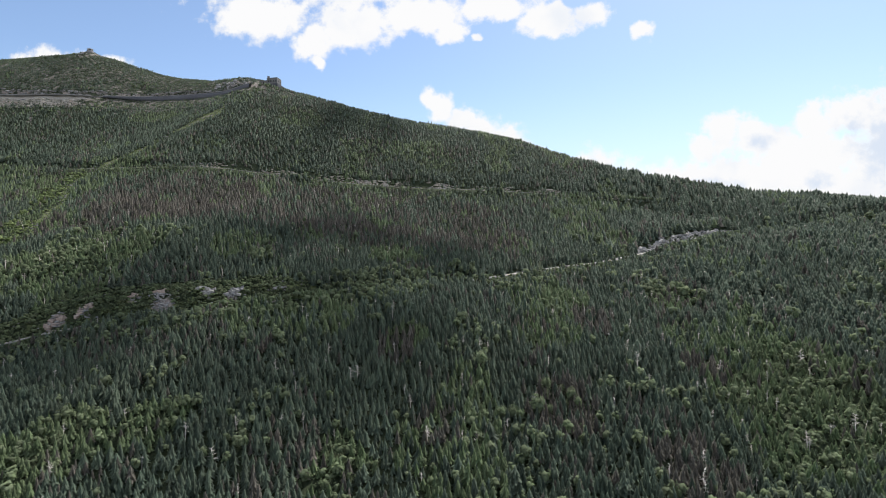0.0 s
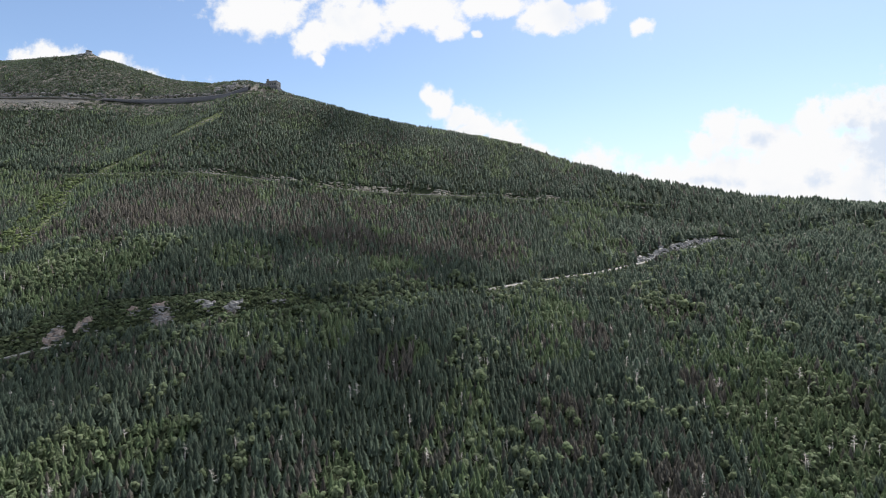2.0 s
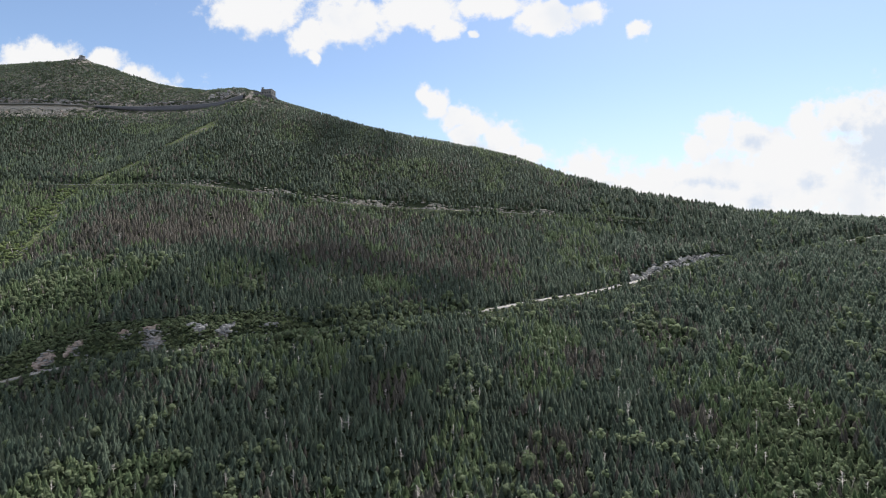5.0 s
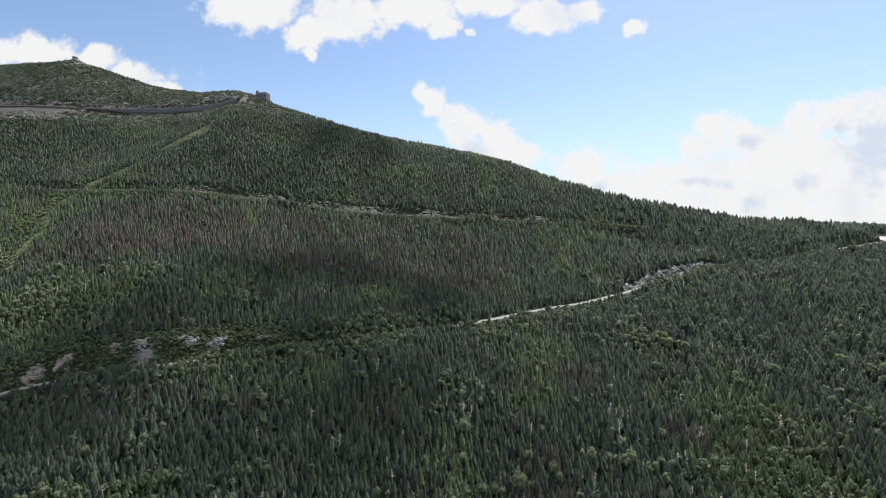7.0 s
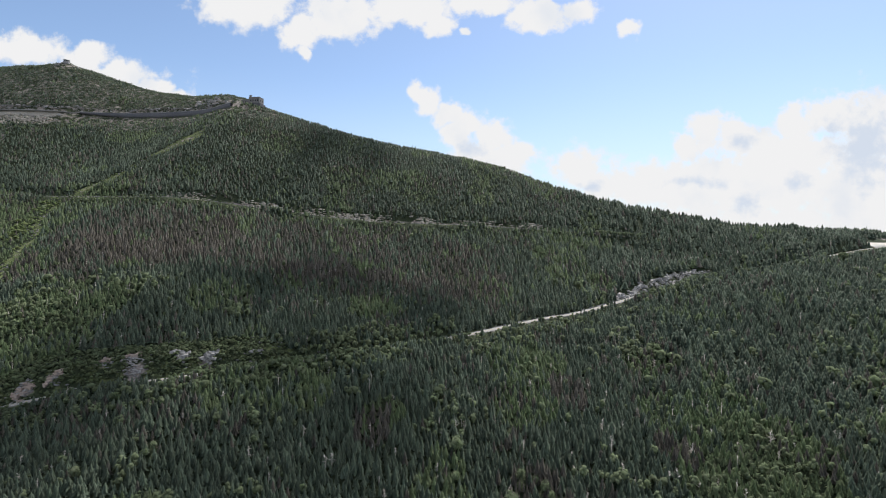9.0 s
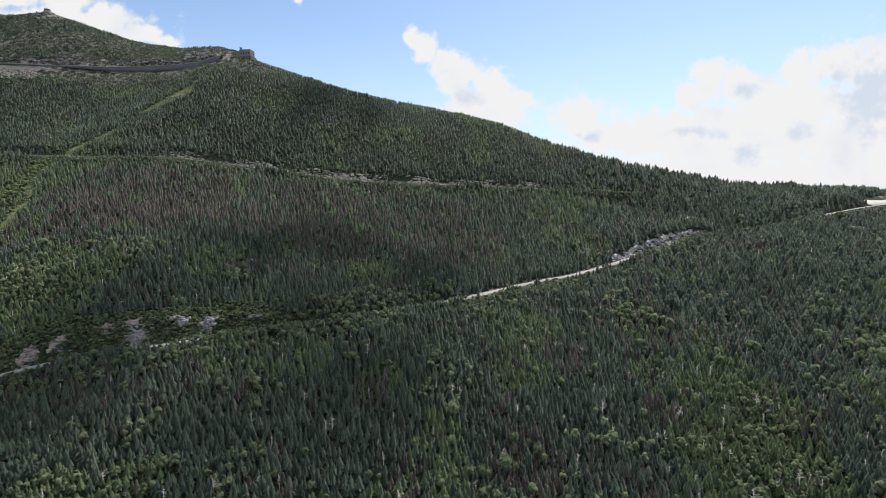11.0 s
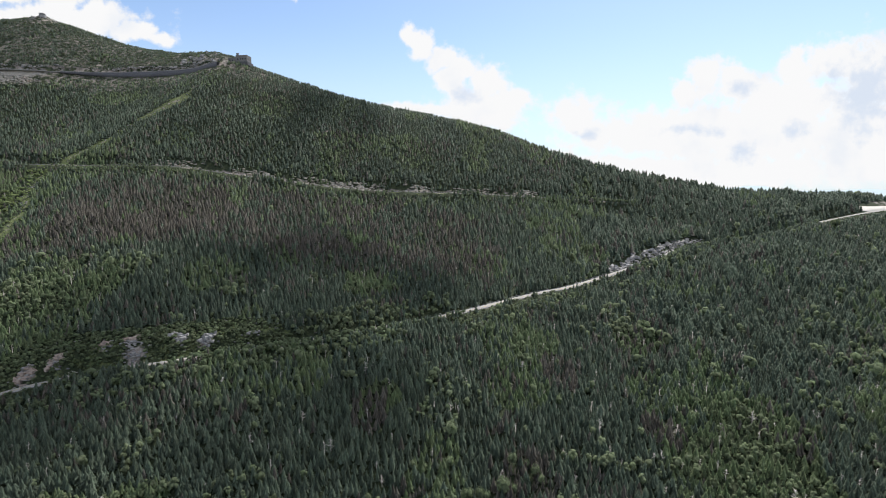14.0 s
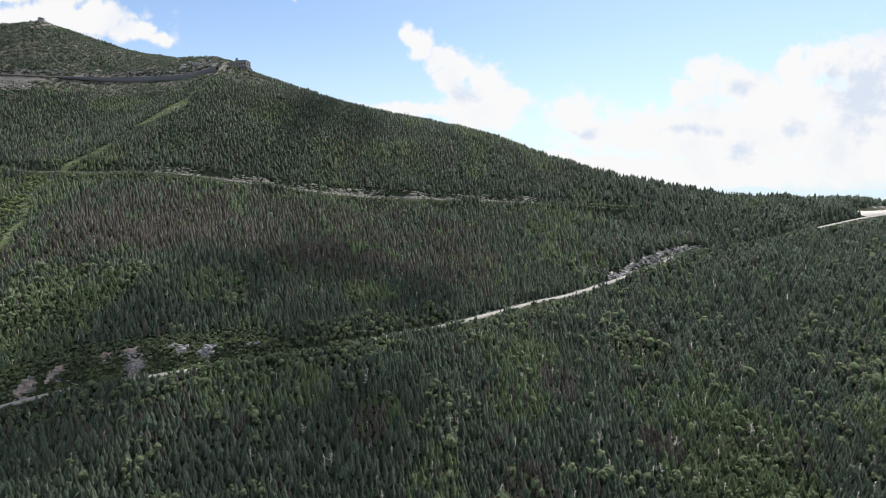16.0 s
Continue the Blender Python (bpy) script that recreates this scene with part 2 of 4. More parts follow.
PINK = material("pink_rubble", ((0.27, 0.205, 0.175), (0.36, 0.29, 0.25), (0.46, 0.40, 0.355)), 1.2, 0.1, 0.9, 0.6, island=0.3)
ASPHALT = material("worn_asphalt", ((0.28, 0.27, 0.26), (0.33, 0.32, 0.30), (0.22, 0.21, 0.21)), 1.5, 0.05, 0.9, 0.2)
PALEGRAVEL = material("pale_gravel", ((0.42, 0.40, 0.37), (0.50, 0.48, 0.45), (0.36, 0.34, 0.31)), 1.2, 0.06, 0.95, 0.3)
YELLOW = material("yellow_road_paint", ((0.60, 0.42, 0.08), (0.55, 0.40, 0.10), (0.45, 0.36, 0.16)), 2.0, 0.2, 0.8, 0)
WHITE = material("white_road_paint", ((0.72, 0.72, 0.70), (0.66, 0.66, 0.64), (0.5, 0.5, 0.48)), 2.0, 0.2, 0.8, 0)
WALLSTONE = material("retaining_wall_stone", ((0.072, 0.073, 0.085), (0.098, 0.098, 0.110), (0.14, 0.14, 0.15)), 0.9, 0.05, 0.9, 0.5)
CASTLESTONE = material("granite_masonry", ((0.135, 0.135, 0.14), (0.175, 0.17, 0.17), (0.23, 0.22, 0.215)), 1.2, 0.1, 0.9, 0.5)
DARK = material("dark_window_glass", ((0.015, 0.017, 0.02), (0.02, 0.022, 0.025), (0.03, 0.03, 0.035)), 1.0, 0.1, 0.15, 0)
PALEROOF = material("pale_roof_metal", ((0.45, 0.45, 0.44), (0.52, 0.52, 0.51), (0.38, 0.38, 0.38)), 1.0, 0.1, 0.6, 0.1)


def ground_material():
    """Forest floor, rough grass, bare rock and gravel, told apart by how bare the ground is, with ragged borders."""
    m = bpy.data.materials.new("mountain_ground")
    m.use_nodes = True
    nt = m.node_tree
    N, L = nt.nodes.new, nt.links.new
    p = nt.nodes["Principled BSDF"]
    p.inputs["Roughness"].default_value, p.inputs["Specular IOR Level"].default_value = 0.95, 0.2
    geo = N("ShaderNodeNewGeometry")
    noises = {}
    for key, scale in (("broad", 0.03), ("mid", 0.16), ("fine", 0.9)):
        n = N("ShaderNodeTexNoise"); n.inputs["Scale"].default_value, n.inputs["Detail"].default_value = scale, 6.0
        L(geo.outputs["Position"], n.inputs["Vector"]); noises[key] = n.outputs["Fac"]

    def two(a, b, key):
        r = N("ShaderNodeMapRange"); L(noises[key], r.inputs[0]); r.inputs[1].default_value, r.inputs[2].default_value = 0.35, 0.65
        x = N("ShaderNodeMix"); x.data_type = "RGBA"; L(r.outputs[0], x.inputs["Factor"])
        x.inputs["A"].default_value, x.inputs["B"].default_value = (*a, 1), (*b, 1)
        return x.outputs["Result"]

    colour = two((0.022, 0.032, 0.016), (0.040, 0.050, 0.026), "fine")
    for name, a, b in (("grass", (0.095, 0.126, 0.048), (0.150, 0.165, 0.082)), ("rock", (0.15, 0.13, 0.12), (0.31, 0.275, 0.25)), ("gravel", (0.27, 0.245, 0.21), (0.43, 0.395, 0.345))):
        at = N("ShaderNodeAttribute"); at.attribute_name = name
        s = N("ShaderNodeMath"); s.operation = "ADD"; L(at.outputs["Fac"], s.inputs[0]); L(noises["mid"], s.inputs[1])
        r = N("ShaderNodeMapRange"); L(s.outputs[0], r.inputs[0]); r.inputs[1].default_value, r.inputs[2].default_value = 0.92, 1.05
        x = N("ShaderNodeMix"); x.data_type = "RGBA"; L(r.outputs[0], x.inputs["Factor"]); L(colour, x.inputs["A"]); L(two(a, b, "fine"), x.inputs["B"])
        colour = x.outputs["Result"]
    L(colour, p.inputs["Base Color"])
    bp = N("ShaderNodeBump"); bp.inputs["Strength"].default_value, bp.inputs["Distance"].default_value = 0.7, 0.6
    L(noises["fine"], bp.inputs["Height"]); L(bp.outputs[0], p.inputs["Normal"])
    return m


GROUND = ground_material()
# haze over the distant mountains, painted on as a pale blue emission
RANGE_HAZE_GLOW = bpy.data.materials.new("far_range")
RANGE_HAZE_GLOW.use_nodes = True
RANGE_HAZE_GLOW.node_tree.nodes["Principled BSDF"].inputs["Base Color"].default_value = (0.03, 0.04, 0.05, 1)
RANGE_HAZE_GLOW.node_tree.nodes["Principled BSDF"].inputs["Emission Color"].default_value = (0.68, 0.81, 0.90, 1)
RANGE_HAZE_GLOW.node_tree.nodes["Principled BSDF"].inputs["Specular IOR Level"].default_value = 0.0
RANGE_HAZE_GLOW.node_tree.nodes["Principled BSDF"].inputs["Roughness"].default_value = 1.0
RANGE_HAZE_GLOW.node_tree.nodes["Principled BSDF"].inputs["Emission Strength"].default_value = 0.80


# ---- lie of the land: roads, ridge and slopes as a few lines of (x, y, z) ----
LOWER = ((-340, 262, -148), (-255, 305, -124), (-172, 325, -113), (-86, 345, -104), (0, 388, -98), (80, 440, -90),
         (123, 464, -86), (220, 528, -70), (262, 565, -63), (362, 612, -55), (447, 650, -43), (594, 730, -28), (700, 790, -24))
MIDDLE = ((-640, 650, 40), (-527, 630, 31), (-423, 605, 27), (-310, 600, 26), (-209, 596, 13), (-95, 598, 0), (26, 620, -4),
          (152, 648, -10), (240, 668, -16))
UPPER = ((-900, 790, 186), (-760, 800, 180), (-640, 800, 178), (-525, 832, 180), (-398, 830, 184), (-338, 816, 193))
RIDGE = ((-960, 1000, 290), (-790, 970, 298), (-678, 918, 286), (-612, 925, 268), (-570, 920, 252), (-505, 905, 233), (-420, 890, 227),
         (-365, 872, 222), (-308, 836, 196), (-224, 790, 158), (-133, 780, 130), (-32, 785, 111), (71, 768, 84), (198, 725, 30),
         (280, 715, 13), (395, 712, -8), (515, 742, -5), (668, 825, -6), (775, 872, -14), (860, 930, -14))
BEHIND = ((-700, 1150, 190), (-300, 1000, 110), (0, 1000, 30), (300, 980, -60), (700, 1060, -110), (-1000, 1300, 120))
SLOPE = ((232, 274, -151), (297, 373, -122), (153, 346, -121), (43, 328, -120), (68, 277, -140), (-56, 280, -132), (-114, 266, -136),
         (-174, 243, -145), (362, 539, -69), (-242, 401, -65), (-407, 502, -28), (256, 410, -106), (-111, 215, -168), (177, 245, -167))
FOOT = ((0, 0, -255), (-400, 0, -275), (400, 0, -245), (-700, 300, -120), (700, 400, -130), (-850, 600, 10), (900, 700, -90), (0, -400, -400))
BARE_SPOTS = ((-258, 314, 6), (-244, 322, 4), (-221, 333, 4), (-205, 336, 5), (-199, 329, 8), (-174, 341, 5), (-158, 342, 5))      # (x, y, radius)
SWATH = ((-340, 795), (-351, 768), (-352, 736), (-366, 719), (-383, 706), (-397, 694), (-406, 675), (-415, 658), (-425, 647), (-436, 623), (-441, 590),
         (-437, 557), (-426, 535), (-414, 512), (-402, 485), (-388, 454), (-380, 430))


def lattice(ix, iy, seed):
    h = (ix * 374761393 + iy * 668265263 + seed * 974711) & 0x7FFFFFFF
    h = ((h ^ (h >> 13)) * 1274126177) & 0x7FFFFFFF
    return ((h ^ (h >> 16)) & 0xFFFF) / 65535.0


def value_noise(x, y, scale, seed=0):
    """Smooth noise, 0 to 1, over arrays of places."""
    u, v = np.asarray(x, float) / scale, np.asarray(y, float) / scale
    iu, iv = np.floor(u).astype(np.int64), np.floor(v).astype(np.int64)
    fu, fv = u - iu, v - iv
    fu, fv = fu * fu * (3 - 2 * fu), fv * fv * (3 - 2 * fv)
    a, b = lattice(iu, iv, seed), lattice(iu + 1, iv, seed)
    c, d = lattice(iu, iv + 1, seed), lattice(iu + 1, iv + 1, seed)
    return (a * (1 - fu) + b * fu) * (1 - fv) + (c * (1 - fu) + d * fu) * fv


def along(line, step):
    """Points every step metres along a smooth line."""
    pts = np.array(line, float)
    n = len(pts)
    ext = np.vstack([2 * pts[0] - pts[1], pts, 2 * pts[-1] - pts[-2]])
    out = []
    for i in range(n - 1):
        p0, p1, p2, p3 = ext[i:i + 4]
        k = max(2, int(np.linalg.norm(p2 - p1) / step))
        for t in np.arange(k) / k:
            out.append(0.5 * (2 * p1 + (p2 - p0) * t + (2 * p0 - 5 * p1 + 4 * p2 - p3) * t * t + (3 * p1 - p0 - 3 * p2 + p3) * t ** 3))
    out.append(pts[-1])
    return np.array(out)


CONTROL = np.array(LOWER + MIDDLE + UPPER + RIDGE + BEHIND + SLOPE + FOOT, float)


def plate_weights():
    p, z = CONTROL[:, :2] / 100, CONTROL[:, 2]
    n = len(p)
    r2 = ((p[:, None] - p[None]) ** 2).sum(-1)
    k = 0.5 * r2 * np.log(r2 + 1e-12)
    k[np.arange(n), np.arange(n)] = 0.012
    q = np.hstack([np.ones((n, 1)), p])
    a = np.block([[k, q], [q.T, np.zeros((3, 3))]])
    return np.linalg.solve(a, np.concatenate([z, np.zeros(3)]))


PLATE = plate_weights()
ROADS = {"lower": along(LOWER, 6), "middle": along(MIDDLE, 6), "upper": along(UPPER, 6)}
SWATH_LINE = along(SWATH, 8)


def nearest_on(line, x, y):
    """Distance to a line, the height of the line there, the side (positive: uphill, on the left hand) and the place along it."""
    x, y = np.asarray(x, float), np.asarray(y, float)
    best = np.full(x.shape, 1e9); zz = np.zeros(x.shape); side = np.zeros(x.shape); s_at = np.zeros(x.shape)
    for i in range(len(line) - 1):
        a, b = line[i], line[i + 1]
        dx, dy = b[0] - a[0], b[1] - a[1]
        l2 = dx * dx + dy * dy
        t = np.clip(((x - a[0]) * dx + (y - a[1]) * dy) / l2, 0, 1)
        ex, ey = x - a[0] - t * dx, y - a[1] - t * dy
        d = np.hypot(ex, ey)
        m = d < best
        best = np.where(m, d, best)
        if len(a) > 2:
            zz = np.where(m, a[2] + t * (b[2] - a[2]), zz)
        side = np.where(m, np.sign(dx * ey - dy * ex), side)
        s_at = np.where(m, i + t, s_at)
    return best, zz, side, s_at


def swath_half(x, y):
    """Half the width of the cleared strip: ragged, nearly grown over in places."""
    base = np.interp(y, (430, 480, 555, 585, 612, 622, 650, 664, 678, 690, 700, 730, 745, 800), (3.4, 4.2, 4.2, 2.6, 2, 9, 8, 4.0, 1.4, 1.4, 12, 9, 1.8, 0.6))
    return base * (0.35 + 1.3 * value_noise(x, y, 11, 23))


def smooth(a, b, v):
    t = np.clip((v - a) / (b - a), 0, 1)
    return t * t * (3 - 2 * t)


def raw_height(x, y):
    x, y = np.asarray(x, float), np.asarray(y, float)
    z = PLATE[-3] + PLATE[-2] * x / 100 + PLATE[-1] * y / 100
    for (cx, cy), w in zip(CONTROL[:, :2], PLATE[:-3]):
        r2 = ((x - cx) ** 2 + (y - cy) ** 2) / 1e4
        z = z + w * 0.5 * r2 * np.log(r2 + 1e-12)
    z = z + 5.0 * (value_noise(x, y, 70, 1) - 0.5) + 2.4 * (value_noise(x, y, 22, 2) - 0.5) + 1.2 * (value_noise(x, y, 9, 3) - 0.5)
    # past the mountain the land sinks into a wide valley
    r = np.hypot(x + 50, y - 550)
    valley = -420 + 60 * value_noise(x, y, 900, 5)
    k = smooth(1000, 1900, r)
    return z * (1 - k) + valley * k


def height(x, y):
    z = raw_height(x, y)
    for key, line in ROADS.items():
        d, rz, side, s = nearest_on(line, x, y)
        if key == "upper":
            # a terrace held by the wall: the slope starts ten metres lower on the downhill side
            low = np.minimum(z, rz - 0.5 - 6.0 * smooth(-600, -460, np.asarray(x, float)) - 0.25 * d)
            z = np.where(side < 0, low * smooth(2.0, 6.0, d) + z * (1 - smooth(2.0, 6.0, d)), z)
            k = np.where(side < 0, 1 - smooth(1.0, 4.0, d), 1 - smooth(5.0, 8.5, d))
        else:
            k = 1 - smooth(5.5, 15, np.where(np.asarray(x, float) > 585, d * 0.55, d) if key == "lower" else d)
        z = z * (1 - k) + (rz - 0.25) * k
        if key == "lower":
            # rock face where the road was cut into the hill
            face = np.where(side > 0, smooth(5.0, 9.5, d) * (1 - smooth(16, 42, d)), 0)
            z = z + 4.2 * face * smooth(150, 200, x) * (1 - smooth(285, 310, x)) + 4.0 * face * smooth(-275, -255, x) * (1 - smooth(-190, -160, x))
    crag = np.hypot(np.asarray(x, float) + 678, np.asarray(y, float) - 918)
    return z + 5.5 * (1 - smooth(6, 24, crag))


# ---- making meshes ----
def mesh_of(name, verts, tris, mats, smooth_shade=False):
    me = bpy.data.meshes.new(name)
    verts = np.asarray(verts, np.float32); tris = np.asarray(tris, np.int32)
    me.vertices.add(len(verts)); me.vertices.foreach_set("co", verts.ravel())
    k = tris.shape[1]
    me.loops.add(len(tris) * k); me.loops.foreach_set("vertex_index", tris.ravel())
    me.polygons.add(len(tris))
    me.polygons.foreach_set("loop_start", np.arange(len(tris), dtype=np.int32) * k)
    if smooth_shade:
        me.polygons.foreach_set("use_smooth", np.ones(len(tris), bool))
    for m in mats:
        me.materials.append(m)
    me.update(calc_edges=True)
    return me


def part(name, bm, mat, parent, label=""):
    me = bpy.data.meshes.new(name)
    bm.to_mesh(me); bm.free()
    me.materials.append(mat)
    ob = new(name, me)
    ob.parent = parent
    if label:
        tagged(ob, label)
    return ob


def thing(name, where, turn=0.0):
    e = new(name)
    e.empty_display_size = 1
    e.matrix_basis = pose(*where, 0, 0, turn)
    return e


def box(bm, size, at=(0, 0, 0), turn=0.0, bevel=0.0):
    r = bmesh.ops.create_cube(bm, size=1, matrix=Matrix.Translation(at) @ Matrix.Rotation(turn, 4, "Z") @ Matrix.Diagonal((*size, 1)))
    if bevel:
        edges = list({e for v in r["verts"] for e in v.link_edges})
        bmesh.ops.bevel(bm, geom=edges, offset=bevel, segments=1, affect="EDGES")


# ---- ground: one sheet, fine on the mountain, coarse out to the horizon ----
def spaced(lo, hi, step, far_lo, far_hi):
    core = np.arange(lo, hi + step, step)
    grow = np.cumsum(step * 1.22 ** np.arange(1, 40))
    left, right = lo - grow, core[-1] + grow
    return np.concatenate([left[left > far_lo][::-1], core, right[right < far_hi]])


def build_ground():
    xs, ys = spaced(-900, 820, 5.0, -4300, 4300), spaced(140, 1010, 5.0, -2500, 4300)
    gx, gy = np.meshgrid(xs, ys)
    gz = height(gx, gy)
    nx, ny = len(xs), len(ys)
    idx = np.arange(nx * ny).reshape(ny, nx)
    quads = np.stack([idx[:-1, :-1], idx[:-1, 1:], idx[1:, 1:], idx[1:, :-1]], -1).reshape(-1, 4)
    me = mesh_of("ground", np.stack([gx, gy, gz], -1).reshape(-1, 3), quads, [GROUND], True)
    x, y, z = gx.ravel(), gy.ravel(), gz.ravel()
    grass, rock, gravel = np.zeros(len(x)), np.zeros(len(x)), np.zeros(len(x))
    sw, _, _, s = nearest_on(SWATH_LINE, x + 9 * (value_noise(x, y, 26, 61) - 0.5), y)
    half = swath_half(x, y)
    grass = np.maximum(grass, 0.7 * (1 - smooth(half * 0.6, half * 1.4, sw)))
    rock = np.maximum(rock, 0.46 * (1 - smooth(1, half, sw)))
    high = smooth(178, 215, z) * (1 - smooth(-340, -300, x))
    grass = np.maximum(grass, 0.20 * high)
    for key, line in ROADS.items():
        d, _, side, s = nearest_on(line, x, y)
        grass = np.maximum(grass, 0.38 * (1 - smooth(8, 16, d)))
        gravel = np.maximum(gravel, 0.6 * (1 - smooth(3.8, 5.8, d)))
        if key == "lower":
            cut = (side > 0) * (1 - smooth(18, 36, d)) * smooth(-330, -270, x) * (1 - smooth(-110, -60, x))
            grass, rock = np.maximum(grass, 0.42 * cut), np.maximum(rock, 0.20 * cut)
            ledge = (side > 0) * (1 - smooth(8, 14, d)) * smooth(140, 165, x) * (1 - smooth(285, 305, x))
            rock = np.maximum(rock, 0.34 * ledge)
            for rx, ry, rr in BARE_SPOTS:
                rock = np.maximum(rock, 0.62 * (1 - smooth(rr * 0.5, rr * 1.3, np.hypot(x - rx, y - ry))))
        if key == "middle":
            rock = np.maximum(rock, 0.64 * (side > 0) * (1 - smooth(8, 12, d)) * smooth(-300, -250, x) * (1 - smooth(90, 150, x)))
        if key == "upper":
            rock = np.maximum(rock, 0.40 * (side > 0) * (1 - smooth(8, 12, d)))
            scree = (side < 0) * (1 - smooth(8, 24, d + 16 * (value_noise(x, y, 20, 71) - 0.5))) * smooth(-800, -740, x) * (1 - smooth(-615, -585, x))
            rock = np.maximum(rock, 0.7 * scree)
            gravel = np.maximum(gravel, 0.8 * scree) * (1 - smooth(-365, -350, x) * (1 - smooth(12, 20, d)))
    for name, values in (("grass", grass), ("rock", rock), ("gravel", gravel)):
        me.attributes.new(name, "FLOAT", "POINT").data.foreach_set("value", values.astype(np.float32))
    return tagged(new("ground", me), "wooded mountainside with mossy forest floor and bare rock", "ground", kind="structure")


build_ground()


# ---- roads ----
def ribbon(line, lo, hi, lift, thick=0.25, tilt=0.0):
    """A strip along a line from lo to hi metres to its left, closed below; its far edge may lie higher."""
    t = np.gradient(line[:, :2], axis=0)
    t /= np.linalg.norm(t, axis=1)[:, None]
    nrm = np.stack([-t[:, 1], t[:, 0]], -1)
    a, b = line[:, :2] + nrm * lo, line[:, :2] + nrm * hi
    z = line[:, 2] + lift
    rows = [np.column_stack([a, z]), np.column_stack([b, z + tilt]), np.column_stack([b, z - thick]), np.column_stack([a, z - thick])]
    n = len(line)
    verts = np.concatenate(rows)
    quads = []
    for r in range(4):
        q = (r + 1) % 4
        i = np.arange(n - 1)
        quads.append(np.stack([q * n + i, r * n + i, r * n + i + 1, q * n + i + 1], -1))
    return verts, np.concatenate(quads)


ROAD_WORDS = {"lower": "worn pale grey two-lane mountain road with painted lines",
              "middle": "pale grey mountain road between the trees", "upper": "grey mountain road on a stone retaining wall"}
for key, line in ROADS.items():
    v, q = ribbon(line, -3.6, 3.6, 0.35, 0.9)
    road = tagged(new("road", mesh_of("road", v, q, [ASPHALT])), ROAD_WORDS[key], "road", kind="structure")
    for name, lo, hi, mat in (("edge_line", 3.0, 3.2, WHITE), ("edge_line", -3.2, -3.0, WHITE),
                              ("centre_line", 0.08, 0.22, YELLOW), ("centre_line", -0.22, -0.08, YELLOW)):
        v, q = ribbon(line, lo, hi, 0.36, 0.004)
        ob = new(name, mesh_of(name, v, q, [mat]))
        ob.parent = road


# widened turn-off where the lower road bends out of sight
v, q = ribbon(ROADS["lower"][ROADS["lower"][:, 0] > 600], 3.6, 26.0, 0.33, 1.5, 6.5)
tagged(new("turnout", mesh_of("turnout", v, q, [PALEGRAVEL])), "broad pale gravel turnout rising beside the bend", "turnout", kind="structure")


# ---- the forest ----
def spire(tiers, points, seed, width=0.2, droop=0.05):
    """A unit-high conifer crown: star-shaped skirts of drooping boughs, stacked and thinning to a tip."""
    rng = np.random.default_rng(seed)
    v, f, tip = [], [], []
    for i in range(tiers):
        base = i / tiers
        z0 = 0.10 + 0.86 * base
        top = min(1.0, z0 + 1.3 / tiers)
        r = width * (1 - base) ** 0.78 * rng.uniform(0.78, 1.2) + 0.012
        k = len(v)
        v.append((rng.normal(0, 0.006), rng.normal(0, 0.006), top if i < tiers - 1 else 1.0))
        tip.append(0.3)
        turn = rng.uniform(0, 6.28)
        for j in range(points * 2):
            # lightness factor: bough ends light as if rim-lit, hollows between them dark
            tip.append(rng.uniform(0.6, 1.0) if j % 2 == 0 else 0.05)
            a = turn + j * math.pi / points + rng.normal(0, 0.08)
            rr = r * (rng.uniform(0.85, 1.2) if j % 2 == 0 else rng.uniform(0.52, 0.72))
            zz = z0 - (droop if j % 2 == 0 else -droop * 0.6) + rng.normal(0, 0.008)
            v.append((math.cos(a) * rr, math.sin(a) * rr, zz))
        for j in range(points * 2):
            f.append((k, k + 1 + j, k + 1 + (j + 1) % (points * 2)))
    return np.array(v), np.array(f), np.array(tip)


def leafy(clumps, leaves, seed, low=0.25, size=0.16):
    """A unit-high broadleaf crown: uneven clumps round a loose middle, with single leaf sprays between them."""
    rng = np.random.default_rng(seed)
    v, f = [], []
    tip = []
    for _ in range(clumps):
        d = rng.normal(0, 1, 3); d /= np.linalg.norm(d)
        c = np.array((0, 0, (1 + low) / 2)) + d * np.array((0.24, 0.24, 0.30)) * rng.uniform(0.4, 1.0)
        k, s = len(v), size * rng.uniform(0.8, 1.35)
        n = d * 0.7 + np.array((0, 0, 0.6)) + rng.normal(0, 0.2, 3); n /= np.linalg.norm(n)
        e = np.cross(n, (0.31, 0.87, 0.2)); e /= np.linalg.norm(e)
        g = np.cross(n, e)
        # lightness factor painted into the clump: top lightest, rim darker
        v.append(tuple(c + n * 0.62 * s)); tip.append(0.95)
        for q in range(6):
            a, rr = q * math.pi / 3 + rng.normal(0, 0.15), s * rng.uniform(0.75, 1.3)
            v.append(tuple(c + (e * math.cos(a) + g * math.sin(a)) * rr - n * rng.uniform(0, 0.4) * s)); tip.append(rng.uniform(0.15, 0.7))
        f += [(k, k + 1 + q, k + 1 + (q + 1) % 6) for q in range(6)]
    for _ in range(leaves):
        d = rng.normal(0, 1, 3); d /= np.linalg.norm(d)
        c = np.array((0, 0, (1 + low) / 2)) + d * np.array((0.34, 0.34, 0.40)) * rng.uniform(0.75, 1.05)
        k = len(v)
        for _c in range(3):
            v.append(tuple(c + rng.normal(0, 0.045, 3))); tip.append(rng.uniform(0.3, 0.9))
        f.append((k, k + 1, k + 2))
    return np.array(v), np.array(f), np.array(tip)


